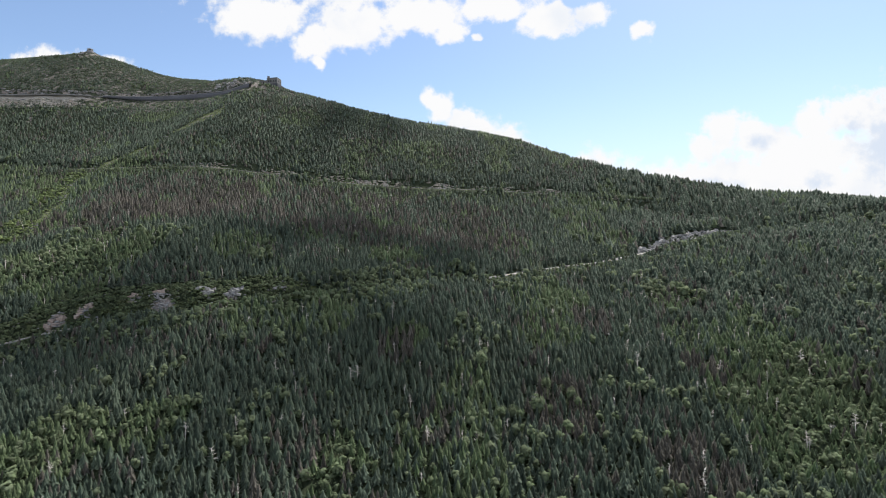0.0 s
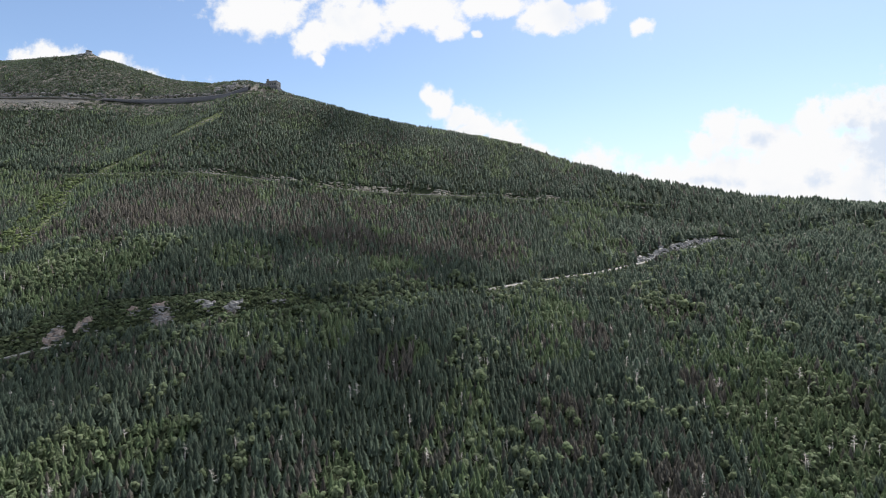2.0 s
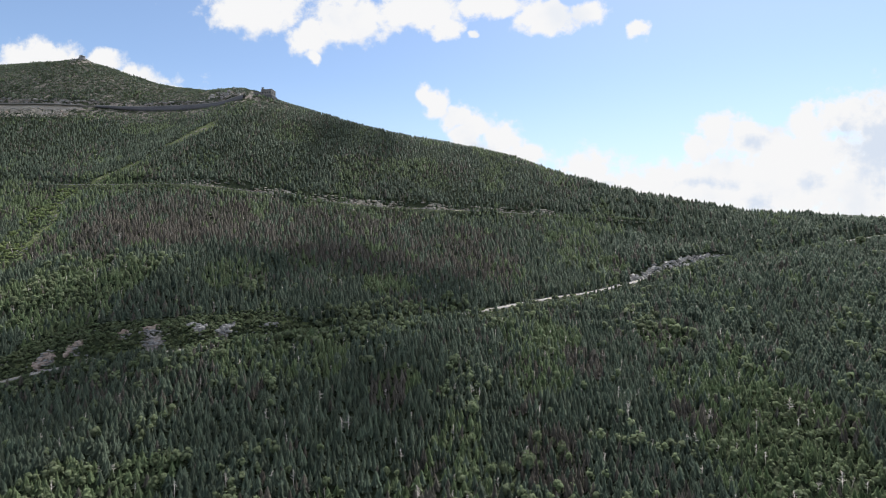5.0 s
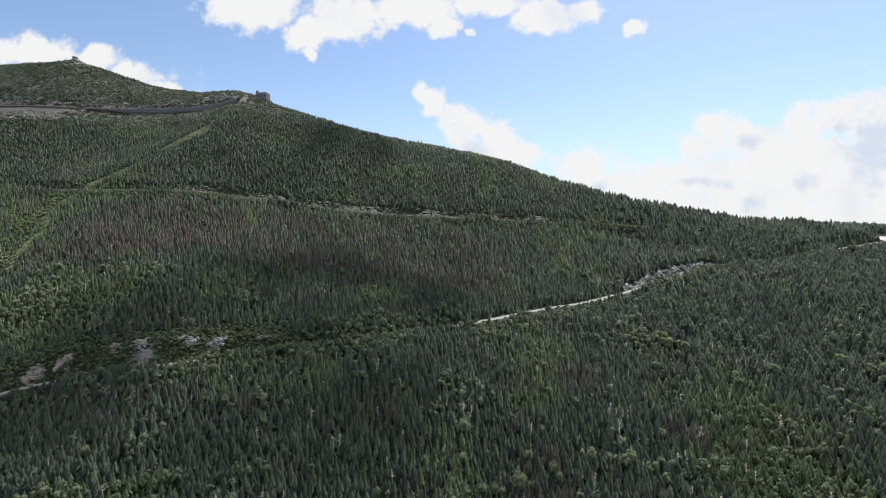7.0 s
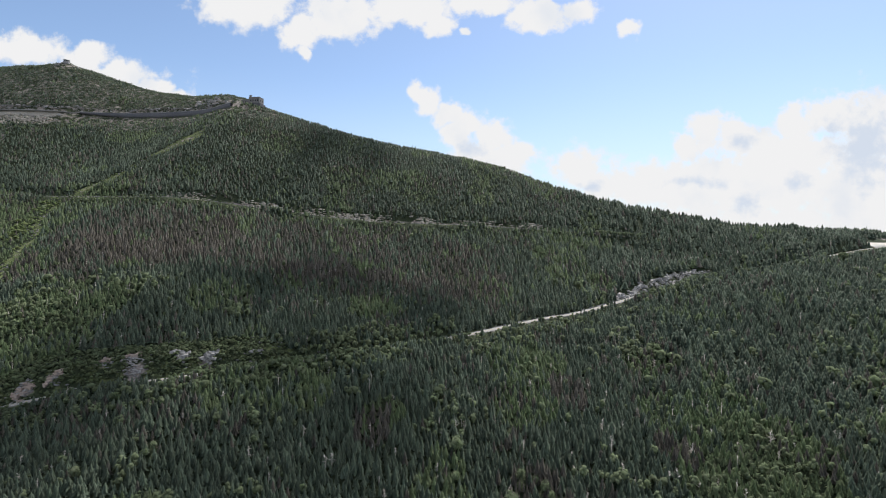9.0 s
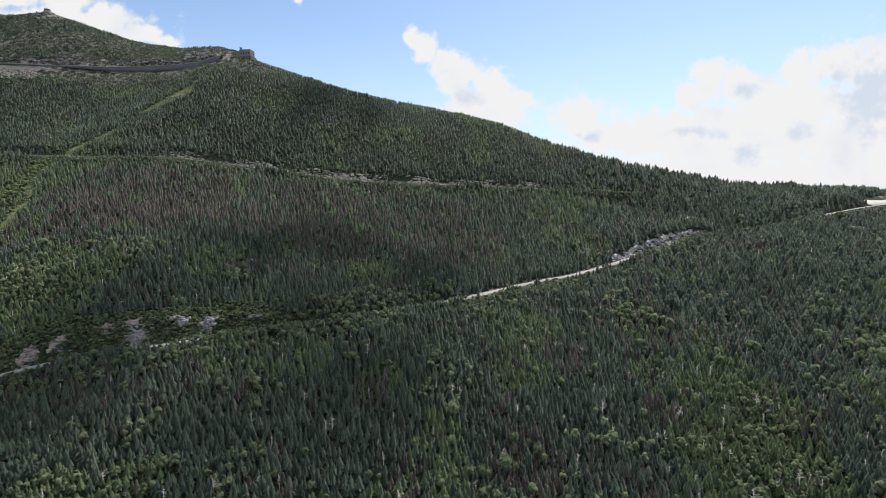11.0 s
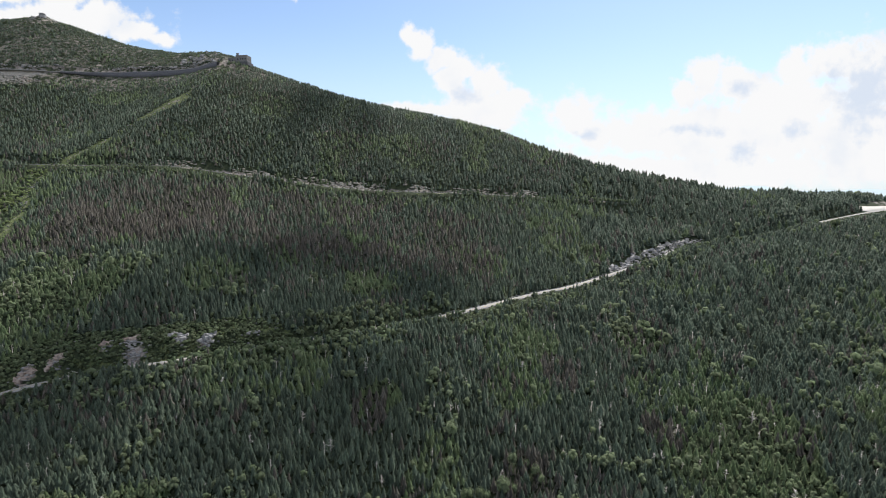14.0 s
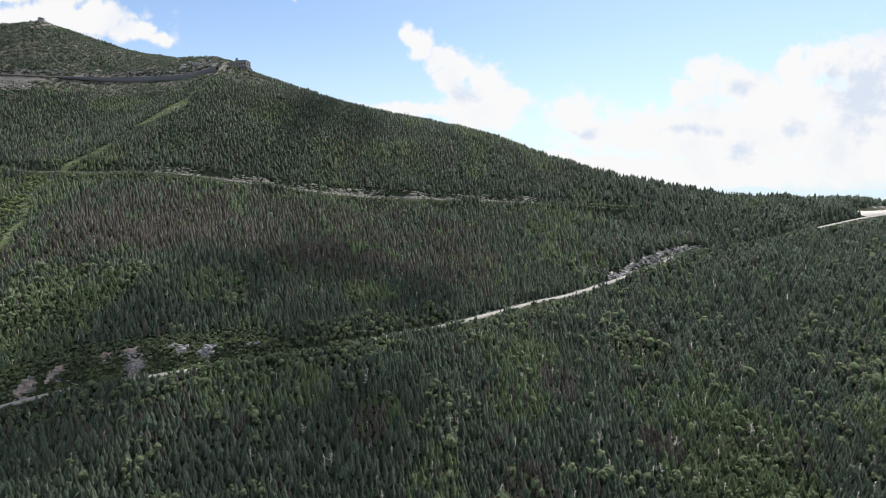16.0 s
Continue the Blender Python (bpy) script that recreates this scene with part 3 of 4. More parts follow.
def bare(branches, seed):
    """A unit-high dead tree: tapered trunk with short bare limbs."""
    rng = np.random.default_rng(seed)
    v, f = [], []

    def stick(a, b, r):
        k = len(v)
        d = np.array(b) - np.array(a); d /= np.linalg.norm(d)
        s = np.cross(d, (0.3, 0.9, 0.1)); s /= np.linalg.norm(s)
        t = np.cross(d, s)
        for i in range(3):
            an = i * 2.094
            v.append(tuple(np.array(a) + (s * math.cos(an) + t * math.sin(an)) * r))
        v.append(tuple(b))
        f.extend([(k, k + 1, k + 3), (k + 1, k + 2, k + 3), (k + 2, k, k + 3)])

    lean = rng.normal(0, 0.04, 2)
    stick((0, 0, -0.05), (lean[0], lean[1], 1.0), 0.028)
    for _ in range(branches):
        h = rng.uniform(0.3, 0.95)
        a = rng.uniform(0, 6.28)
        ln = rng.uniform(0.16, 0.42) * (1.15 - h) + 0.05
        p = (lean[0] * h, lean[1] * h, h)
        stick(p, (p[0] + math.cos(a) * ln, p[1] + math.sin(a) * ln, h + rng.uniform(-0.04, 0.14)), 0.014)
    return np.array(v), np.array(f), np.zeros(len(v))


def scatter(shapes, xyz, tall, wide, rng):
    """All trees of a kind as one set of triangles; each takes one of the shapes, its own turn, height and width."""
    vs, fs, tones, tips, k = [], [], [], [], 0
    own = rng.random(len(xyz))
    pick = rng.integers(0, len(shapes), len(xyz))
    turn = rng.uniform(0, 2 * np.pi, len(xyz))
    lean = rng.normal(0, 0.035, (len(xyz), 2))
    for i, (v, f, tip) in enumerate(shapes):
        m = pick == i
        if not m.any():
            continue
        c, s = np.cos(turn[m])[:, None], np.sin(turn[m])[:, None]
        h, w = tall[m][:, None], (tall * wide)[m][:, None]
        x = (v[None, :, 0] * c - v[None, :, 1] * s) * w + lean[m, :1] * v[None, :, 2] * h + xyz[m, 0:1]
        y = (v[None, :, 0] * s + v[None, :, 1] * c) * w + lean[m, 1:] * v[None, :, 2] * h + xyz[m, 1:2]
        z = v[None, :, 2] * h + xyz[m, 2:3]
        vs.append(np.stack([x, y, z], -1).reshape(-1, 3))
        n = m.sum()
        fs.append((f[None] + (np.arange(n) * len(v))[:, None, None]).reshape(-1, 3) + k)
        tones.append(np.repeat(own[m], len(v))); tips.append(np.tile(tip, n))
        k += n * len(v)
    return np.concatenate(vs), np.concatenate(fs), np.concatenate(tones), np.concatenate(tips)


def give(me, **values):
    """Stores a number a vertex on a mesh."""
    for name, v in values.items():
        me.attributes.new(name, "FLOAT", "POINT").data.foreach_set("value", np.asarray(v, np.float32))
    return me


def jittered(x0, x1, y0, y1, step, rng):
    gx, gy = np.meshgrid(np.arange(x0, x1, step), np.arange(y0, y1, step))
    gx = gx + (np.arange(gx.shape[0]) % 2)[:, None] * step / 2
    return (gx + rng.uniform(-0.52, 0.52, gx.shape) * step).ravel(), (gy + rng.uniform(-0.52, 0.52, gy.shape) * step).ravel()


RNG = np.random.default_rng(7)
DEAD_PATCHES = ((128, 288, 13), (40, 246, 16), (-15, 236, 10), (95, 218, 16), (-40, 285, 12), (75, 330, 14), (-320, 470, 40), (-250, 500, 50))
NEAR_BOX = (-45, 55, 238, 274)                   # the stretch whose trees are things of their own


def sow():
    """Where trees stand, and of which kind: 0 spruce, 1 light fir, 2 browned, 3 birch, 4 bare snag, 5 low shrub, 6 fresh growth in the cleared strip."""
    near = jittered(-420, 520, 165, 420, 2.85, RNG)
    far = jittered(-900, 800, 420, 1000, 3.35, RNG)
    x, y = np.concatenate([near[0], far[0]]), np.concatenate([near[1], far[1]])
    keep = (np.abs(x) < 0.93 * y + 25) & (value_noise(x, y, 9, 31) > 0.04)
    crest = np.array(RIDGE, float)
    keep &= y < np.interp(x, crest[:, 0], crest[:, 1]) + 24
    x, y = x[keep], y[keep]
    z = height(x, y)
    thin = (smooth(90, 240, x) * smooth(300, 400, y) * 0.36 < RNG.random(len(x)))
    x, y, z = x[thin], y[thin], z[thin]
    kind = np.zeros(len(x), int)
    r = RNG.random(len(x))
    patch, patch2, fine = value_noise(x, y, 45, 11), value_noise(x, y, 26, 12), value_noise(x, y, 12, 13)
    kind[(patch > 0.66) & (r < 0.65 - 0.40 * smooth(120, 260, x) * smooth(330, 420, y))] = 1
    kind[(patch2 > 0.72) & (r < 0.3)] = 3
    kind[(r > 0.942) & (fine > 0.4)] = 3
    brown = smooth(0.52, 0.75, value_noise(x, y, 40, 14)) * (0.22 - 0.10 * smooth(100, 250, x)) + 0.012
    belt = smooth(-420, -360, x) * (1 - smooth(0, 90, x)) * smooth(425, 470, y) * (1 - smooth(560, 590, y))
    kind[RNG.random(len(x)) < brown + 0.62 * belt * (fine > 0.28)] = 2
    for bx, by, br in DEAD_PATCHES:
        m = (np.hypot(x - bx, y - by) < br * (0.6 + 0.8 * fine)) & (RNG.random(len(x)) < 0.75)
        kind[m] = 2
    kind[RNG.random(len(x)) < np.where(y < 420, 0.021, 0.012)] = 4
    tall = RNG.uniform(0.68, 1.15, len(x)) * np.interp(z, (-110, -20, 60, 190), (7.1, 6.6, 5.6, 3.9))
    tall *= (0.84 + 0.3 * value_noise(x, y, 30, 16)) * (0.82 + 0.36 * value_noise(x, y, 9, 19))
    tall *= np.where(RNG.random(len(x)) < 0.05, 1.28, 1.0) * (1 + 0.45 * smooth(60, 230, x) * smooth(290, 360, y))
    for bx, by, br in ((160, 262, 34), (175, 300, 20), (-142, 230, 15), (-182, 212, 20), (-57, 217, 14), (-36, 293, 12), (60, 360, 14), (-385, 448, 40), (-470, 571, 36), (-304, 380, 40), (-258, 384, 26), (-104, 552, 22), (-58, 424, 24), (19, 506, 14), (111, 578, 18),
                      (154, 528, 16), (190, 294, 22), (148, 240, 20), (186, 250, 18), (140, 370, 16)):
        m = (np.hypot(x - bx, y - by) < br * (0.6 + 0.8 * fine)) & (kind < 2)
        kind[m] = np.where(RNG.random(m.sum()) < 0.82, 1, 3); tall[m] *= 0.85
    keep = np.ones(len(x), bool)
    # roads: cleared to both sides, with shrubs and birches on the lower bank
    for key, down, up in (("lower", 12.5, 7), ("middle", 9, 5), ("upper", 22, 12)):
        d, _, side, s = nearest_on(ROADS[key], x, y)
        if key == "lower":
            open_view = smooth(-15, 15, x) * (1 - smooth(158, 178, x)) + smooth(465, 500, x) + 0.7 * (1 - smooth(-245, -225, x)) + 0.55 * smooth(-195, -180, x) * (1 - smooth(-165, -150, x))
        elif key == "middle":
            open_view = smooth(0.30, 0.50, value_noise(x, y, 34, 33)) * smooth(-520, -460, x) * (1 - smooth(40, 140, x))
        else:
            open_view = np.ones(len(x))
        open_view = np.clip(open_view, 0, 1)
        down = 4.5 + (down - 4.5) * open_view
        bank = (side < 0) & (d < down * (0.7 + 0.5 * patch2) + 5 * fine * open_view)
        kind[bank] = 5
        tall[bank] = RNG.uniform(1.2, 3.4, bank.sum()) * (0.8 if key == "upper" else 1.0)
        rise, first = {"lower": (0.5, 0.8), "middle": (0.36, 0.3), "upper": (0.35, 1.0)}[key]
        below = (side < 0) & (d < 24)
        rise = np.where((key == "lower") & (x > 465), 0.2, rise)
        tall[below] = np.minimum(tall[below], (first + 2.8 * (1 - open_view) + rise * d)[below] * RNG.uniform(0.75, 1.1, below.sum()))
        fringe = (d < down + 22) & (d > down) & (kind == 0) & (r < 0.35) & (side < 0)
        kind[fringe] = 3
        keep &= d > np.where(side < 0, 9.0 if key == "upper" else 4.6, np.where((x > 300) & (x < 500), 4.2, np.where((x > 590) & (key == "lower"), 30, np.where((key == "middle") & (x > -300) & (x < 120), 7 + 5 * fine, up))))
    # the wide cutting on the lower road, rubble and shrubs above it
    d, _, side, s = nearest_on(ROADS["lower"], x, y)
    cut = (side > 0) & (d < 30 * smooth(-330, -260, x) * (1 - smooth(-140, -80, x)))
    kind[cut] = 5; tall[cut] = RNG.uniform(1.6, 4.2, cut.sum()); keep &= ~(cut & (fine < 0.1))
    keep &= ~((side > 0) & (d < 14) & (x > 162) & (x < 292))
    # leafy belts beside the roads
    belt1 = (d < 24) & (x > -175) & (x < 5) & (kind < 5) & (RNG.random(len(x)) < 0.8 - 0.025 * d)
    dm, _, sm, s = nearest_on(ROADS["middle"], x, y)
    belt2 = (dm < 20) & (sm < 0) & (x > -470) & (x < -235) & (RNG.random(len(x)) < 0.55)
    dark = (np.hypot((x + 15) / 26, (y - 365) / 16) < 1)
    kind[(belt1 | belt2) & ~dark] = 3
    kind[dark & (kind != 5)] = 0
    far_leafy = (kind == 3) & (y > 430) & ~belt2 & (RNG.random(len(x)) < 0.72)
    kind[far_leafy] = np.where(x[far_leafy] > 120, 0, 1)
    big = kind == 3
    tall[big] *= RNG.uniform(0.9, 1.35, big.sum())
    sw, _, _, s = nearest_on(SWATH_LINE, x + 9 * (value_noise(x, y, 26, 61) - 0.5), y)
    half = swath_half(x, y)
    bush = sw < half * (0.8 + 0.6 * fine)
    kind[bush] = np.where(RNG.random(bush.sum()) < 0.12, 1, 6); tall[bush] = RNG.uniform(0.9, 2.4, bush.sum())
    keep &= ~(bush & (fine < 0.16))
    west = x < np.interp(y, SWATH_LINE[::-1, 1], SWATH_LINE[::-1, 0])
    edge = (sw < np.where(west, 17 + 18 * fine, 5)) & (kind < 4) & (r < 0.9) & (y < 606)
    kind[edge] = np.where(fine[edge] > 0.5, 6, 1); tall[edge] *= 0.62
    # above the road under the summit: low scrub and rock
    high = (x < -330) & (nearest_on(ROADS["upper"], x, y)[2] > 0) & (z > 176)
    tall[high] = RNG.uniform(1.5, 3.8, high.sum()) * np.where(value_noise(x, y, 30, 17)[high] > 0.6, 1.5, 1.0)
    kind[high & (r < 0.12)] = 5
    keep &= ~(high & (value_noise(x, y, 16, 18) < 0.38))
    keep &= np.hypot(x + 678, y - 918) > 22
    keep &= ~((np.abs(x + 315) < 23) & (np.abs(y - 831) < 12))
    keep &= ~((np.abs(x + 364) < 30) & (np.abs(y - 838) < 18) & (r < 0.7))
    x, y, z, kind, tall = x[keep], y[keep], z[keep], kind[keep], tall[keep]
    bare_bank = np.min([np.hypot(x - bx, y - by) / br for bx, by, br in BARE_SPOTS], axis=0) < 0.75
    x, y, z, kind, tall = x[~bare_bank], y[~bare_bank], z[~bare_bank], kind[~bare_bank], tall[~bare_bank]
    # thick low growth: on the cleared bank, and the scrub under the summit
    bx, by = jittered(-340, -50, 270, 400, 2.0, RNG)
    d, _, side, s = nearest_on(ROADS["lower"], bx, by)
    m = (side > 0) & (d > 5) & (d < 30 * smooth(-330, -260, bx) * (1 - smooth(-140, -80, bx))) & (value_noise(bx, by, 9, 27) > 0.16)
    m &= np.min([np.hypot(bx - ox, by - oy) / br for ox, oy, br in BARE_SPOTS], axis=0) > 0.7
    sx, sy = jittered(-860, -330, 805, 985, 2.3, RNG)
    dd, _, side2, s = nearest_on(ROADS["upper"], sx, sy)
    crest = np.array(RIDGE, float)
    k = (side2 > 0) & (dd > 9) & (sy < np.interp(sx, crest[:, 0], crest[:, 1]) + 25) & (value_noise(sx, sy, 12, 28) > 0.18)
    k &= ~((np.abs(sx + 364) < 30) & (np.abs(sy - 838) < 18) & (value_noise(sx, sy, 6, 29) < 0.6))
    k &= (np.hypot(sx + 678, sy - 918) > 20) & ~((np.abs(sx + 315) < 23) & (np.abs(sy - 831) < 12))
    # close rows of trees that screen the road from below
    px, py = jittered(-240, 500, 290, 690, 2.1, RNG)
    dp, _, side3, s = nearest_on(ROADS["lower"], px, py)
    q = (side3 < 0) & (dp > 4.6) & (dp < 10) & (((px > 182) & (px < 462)) | ((px > -150) & (px < -12)) | ((px > -232) & (px < -196)))
    q |= (side3 < 0) & (dp > 4.6) & (dp < 8.5) & (((px > -12) & (px < 182)) | ((px > -196) & (px < -150))) & (value_noise(px, py, 7, 35) > np.where(px < 0, 0.46, 0.58))
    hx, hy = jittered(-640, 245, 580, 700, 2.3, RNG)
    dh, _, side4, s = nearest_on(ROADS["middle"], hx, hy)
    g = (side4 < 0) & (dh > 4.4) & (dh < 8.5) & ((value_noise(hx, hy, 34, 33) < 0.30) | (hx > 150))
    px, py = np.concatenate([px[q], hx[g]]), np.concatenate([py[q], hy[g]])
    ex, ey = np.concatenate([bx[m], sx[k], px]), np.concatenate([by[m], sy[k], py])
    et = np.concatenate([RNG.uniform(1.4, 3.8, m.sum()), RNG.uniform(1.5, 3.1, k.sum()), RNG.uniform(3.5, 6.5, len(px)) + 1.3 * ((px > 172) & (py < 700) & (px < 330))])
    ek = np.concatenate([np.full(m.sum(), 5), np.where(RNG.random(k.sum()) < 0.22, 5, 0), np.where(RNG.random(len(px)) < np.where((px > -175) & (px < -12) & (py < 420), 0.9, np.where((px > 175) & (px < 300), 0.7, 0.3)), 3, 0)])
    return (np.concatenate([x, ex]), np.concatenate([y, ey]), np.concatenate([z, height(ex, ey)]),
            np.concatenate([kind, ek]), np.concatenate([tall, et]))


TX, TY, TZ, TKIND, TTALL = sow()
IN_BOX = (TX > NEAR_BOX[0]) & (TX < NEAR_BOX[1]) & (TY > NEAR_BOX[2]) & (TY < NEAR_BOX[3])


def build_forest():
    words = {0: ("spruce_forest", SPRUCE, "dense dark green spruce forest covering the slope", 0.95),
             1: ("fir_forest", YOUNG, "patches of lighter green young balsam fir", 1.0),
             2: ("dying_forest", BROWN, "grey-brown dying spruces scattered through the forest", 0.82),
             3: ("birch_forest", BIRCH, "pale green birch and mountain ash among spruces", 0.9),
             4: ("dead_trees", SILVER, "bare silver-grey dead trees standing in the forest", 1.0),
             5: ("roadside_shrubs", SHRUB, "low yellow-green shrubs along the road banks", 1.4),
             6: ("clearing_shrubs", MEADOW, "fresh yellow-green scrub growing in the cleared strip", 1.6)}
    for k, (name, mat, label, wide) in words.items():
        vs, fs, tones, tips, base = [], [], [], [], 0
        for lo, hi, lod in ((0, 305, 0), (305, 480, 1), (480, 660, 2), (660, 2000, 3)):
            m = (TKIND == k) & (TY >= lo) & (TY < hi) & ~IN_BOX
            if not m.any():
                continue
            if k in (0, 1, 2):
                t, p = ((8, 6), (5, 5), (4, 4), (3, 3))[lod]
                shapes = [spire(t, p, 50 * lod + s, 0.29 + 0.035 * (s % 4) + 0.02 * lod) for s in range(8)]
            elif k == 4:
                shapes = [bare((16, 9, 6, 5)[lod], s) for s in range(6)]
            else:
                shapes = [leafy((17, 11, 8, 5)[lod], (20, 8, 3, 2)[lod], 20 * lod + s, 0.25 if k == 3 else 0.05, (0.115, 0.14, 0.16, 0.19)[lod]) for s in range(6)]
            xyz = np.column_stack([TX[m], TY[m], TZ[m]])
            v, f, tn, tp = scatter(shapes, xyz, TTALL[m] * (0.9 if k == 3 else 1.0), np.full(m.sum(), wide) * RNG.uniform(0.85, 1.2, m.sum()), RNG)
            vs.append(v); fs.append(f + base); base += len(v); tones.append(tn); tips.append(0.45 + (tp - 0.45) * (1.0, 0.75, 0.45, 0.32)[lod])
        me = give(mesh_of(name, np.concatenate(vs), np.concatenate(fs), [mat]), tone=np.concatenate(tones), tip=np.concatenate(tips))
        tagged(new(name, me), label, "forest", kind="stuff")


build_forest()


# ---- far range on the horizon ----
def far_range():
    n = 220
    a = np.linspace(-0.95, 0.95, n)
    r = 4350.0
    top = 8 + 46 * value_noise(a * 10, a * 0, 1.3, 41) + 26 * value_noise(a * 10, a * 0, 0.45, 42) + 6 * value_noise(a * 10, a * 0, 0.12, 43)
    rows = []
    for depth, z in ((0, -460 + 0 * top), (60, top * 0.4 - 40), (160, top), (500, top - 260)):
        rr = r + depth - 500
        rows.append(np.column_stack([np.sin(a) * rr, np.cos(a) * rr, z]))
    verts = np.concatenate(rows)
    i = np.arange(n - 1)
    quads = np.concatenate([np.stack([k * n + i, k * n + i + 1, (k + 1) * n + i + 1, (k + 1) * n + i], -1) for k in range(3)])
    tagged(new("backdrop", mesh_of("backdrop", verts, quads, [RANGE_HAZE_GLOW], True)), "mountain range on the horizon, its pale blue haze a painted glow", "mountains", kind="structure")


far_range()


# ---- cumulus overhead, drifting between the sun and the slope ----
def cloud_material():
    m = bpy.data.materials.new("cloud_vapour")
    m.use_nodes = True
    nt = m.node_tree
    N, L = nt.nodes.new, nt.links.new
    p = nt.nodes["Principled BSDF"]
    p.inputs["Base Color"].default_value, p.inputs["Roughness"].default_value = (0.9, 0.9, 0.9, 1), 1.0
    geo, n, r = N("ShaderNodeNewGeometry"), N("ShaderNodeTexNoise"), N("ShaderNodeMapRange")
    n.inputs["Scale"].default_value, n.inputs["Detail"].default_value = 0.02, 4.0
    L(geo.outputs["Position"], n.inputs["Vector"]); L(n.outputs["Fac"], r.inputs[0])
    r.inputs[1].default_value, r.inputs[2].default_value, r.inputs[3].default_value, r.inputs[4].default_value = 0.30, 0.70, 0.10, 0.40
    L(r.outputs[0], p.inputs["Alpha"])
    return m


VAPOUR = cloud_material()


def cumulus(over, spread, seed, billows=22):
    """A heap of billows about 2.2 km up the sun's way over a place on the slope."""
    rng = np.random.default_rng(seed)
    bm = bmesh.new()
    for i in range(billows):
        a, u = rng.uniform(0, math.tau), rng.random() ** 0.38
        u, v, edge = u * math.cos(a), u * math.sin(a), 0.75 + 0.1 * math.sin(5 * a)
        s = 0.62 * min(spread) * edge * rng.uniform(0.7, 1.2)
        bmesh.ops.create_icosphere(bm, subdivisions=2, radius=1, matrix=Matrix.Translation((u * spread[0], v * spread[1], s * 0.4)) @ Matrix.Diagonal((s * 1.35, s * 1.1, s * 0.7, 1)))
    for v in bm.verts:
        v.co += v.normal * 6 * noise.noise(v.co * 0.03)
    me = bpy.data.meshes.new("cloud"); bm.to_mesh(me); bm.free(); me.materials.append(VAPOUR)
    ob = new("cloud", me)
    ob.location = Vector(over) + SUN_DIR * 2200
    tagged(ob, "white cumulus cloud drifting above the mountain", "cloud", kind="structure")


cumulus((-95, 436, -70), (105, 50), 1, 16)
cumulus((-185, 360, -92), (95, 28), 2, 12)
cumulus((-145, 293, -126), (140, 42), 4, 30)
cumulus((-150, 738, 110), (85, 38), 3, 15)


# ---- rocks ----
def rock_shape(seed, flat=0.6):
    rng = np.random.default_rng(seed)
    bm = bmesh.new()
    bmesh.ops.create_icosphere(bm, subdivisions=1, radius=0.5)
    for v in bm.verts:
        v.co = Vector((v.co.x * rng.uniform(0.8, 1.25), v.co.y * rng.uniform(0.75, 1.2), v.co.z * flat * rng.uniform(0.7, 1.3)))
    for f in bm.faces:
        f.smooth = False
    return bm


def rock_arrays(seed, flat=0.6):
    bm = rock_shape(seed, flat)
    bm.verts.index_update()
    v, f = np.array([p.co[:] for p in bm.verts]), np.array([[p.index for p in q.verts] for q in bm.faces])
    bm.free()
    return v, f, np.zeros(len(v))


def beside(line, s, off):
    """The place off metres to the left of a line, at the fraction s of its points."""
    k = min(len(line) - 2, max(0, int(s * (len(line) - 1))))
    d = (line[k + 1] - line[k])[:2]
    d = d / np.linalg.norm(d)
    p = line[k][:2] + (s * (len(line) - 1) - k) * (line[k + 1] - line[k])[:2]
    return p[0] - d[1] * off, p[1] + d[0] * off


def at_x(line, x):
    return float(np.interp(x, line[:, 0], np.linspace(0, 1, len(line))))


def boulders(label, group, count, line, x0, x1, o0, o1, sizes, mat, seed, flat=0.6):
    rng = np.random.default_rng(seed)
    masters = []
    for i in range(count):
        xx = rng.uniform(x0, x1)
        px, py = beside(line, at_x(line, xx), o0 + (o1 - o0) * rng.random() ** 1.3)
        size = rng.uniform(*sizes) * rng.choice((0.7, 1.0, 1.4))
        pz = float(height(np.array([px]), np.array([py]))[0]) + 0.12 * size
        m = pose(px, py, pz, rng.uniform(-14, 14), rng.uniform(-14, 14), rng.uniform(0, 360))
        if len(masters) < 6:
            me = bpy.data.meshes.new("boulder")
            bm = rock_shape(seed * 10 + i, flat); bm.to_mesh(me); bm.free(); me.materials.append(mat)
            ob = new("boulder", me)
            tagged(ob, label, "boulder", group)
            masters.append(ob)
            ob.matrix_basis = m
        else:
            ob = copy_thing(masters[rng.integers(6)], m)
        ob.scale = (size * rng.uniform(1.0, 1.9), size, size * rng.uniform(0.8, 1.2))


boulders("grey fractured rock block in the roadside cutting", "rocks of the road cutting", 40, ROADS["lower"], 165, 300, 6.0, 11.5, (1.6, 3.0), STONE, 3)


def slab_mesh(seed, mat):
    """An angular block of split rock, unit size, with uneven corners and a chipped top edge."""
    rng = np.random.default_rng(seed)
    bm = bmesh.new()
    bmesh.ops.create_cube(bm, size=1)
    for v in bm.verts:
        v.co += Vector(rng.normal(0, 0.10, 3))
    bmesh.ops.bevel(bm, geom=[e for e in bm.edges if e.verts[0].co.z > 0.2 and e.verts[1].co.z > 0.2], offset=0.09, segments=1, affect="EDGES")
    me = bpy.data.meshes.new("slab")
    bm.to_mesh(me); bm.free()
    me.materials.append(mat)
    return me


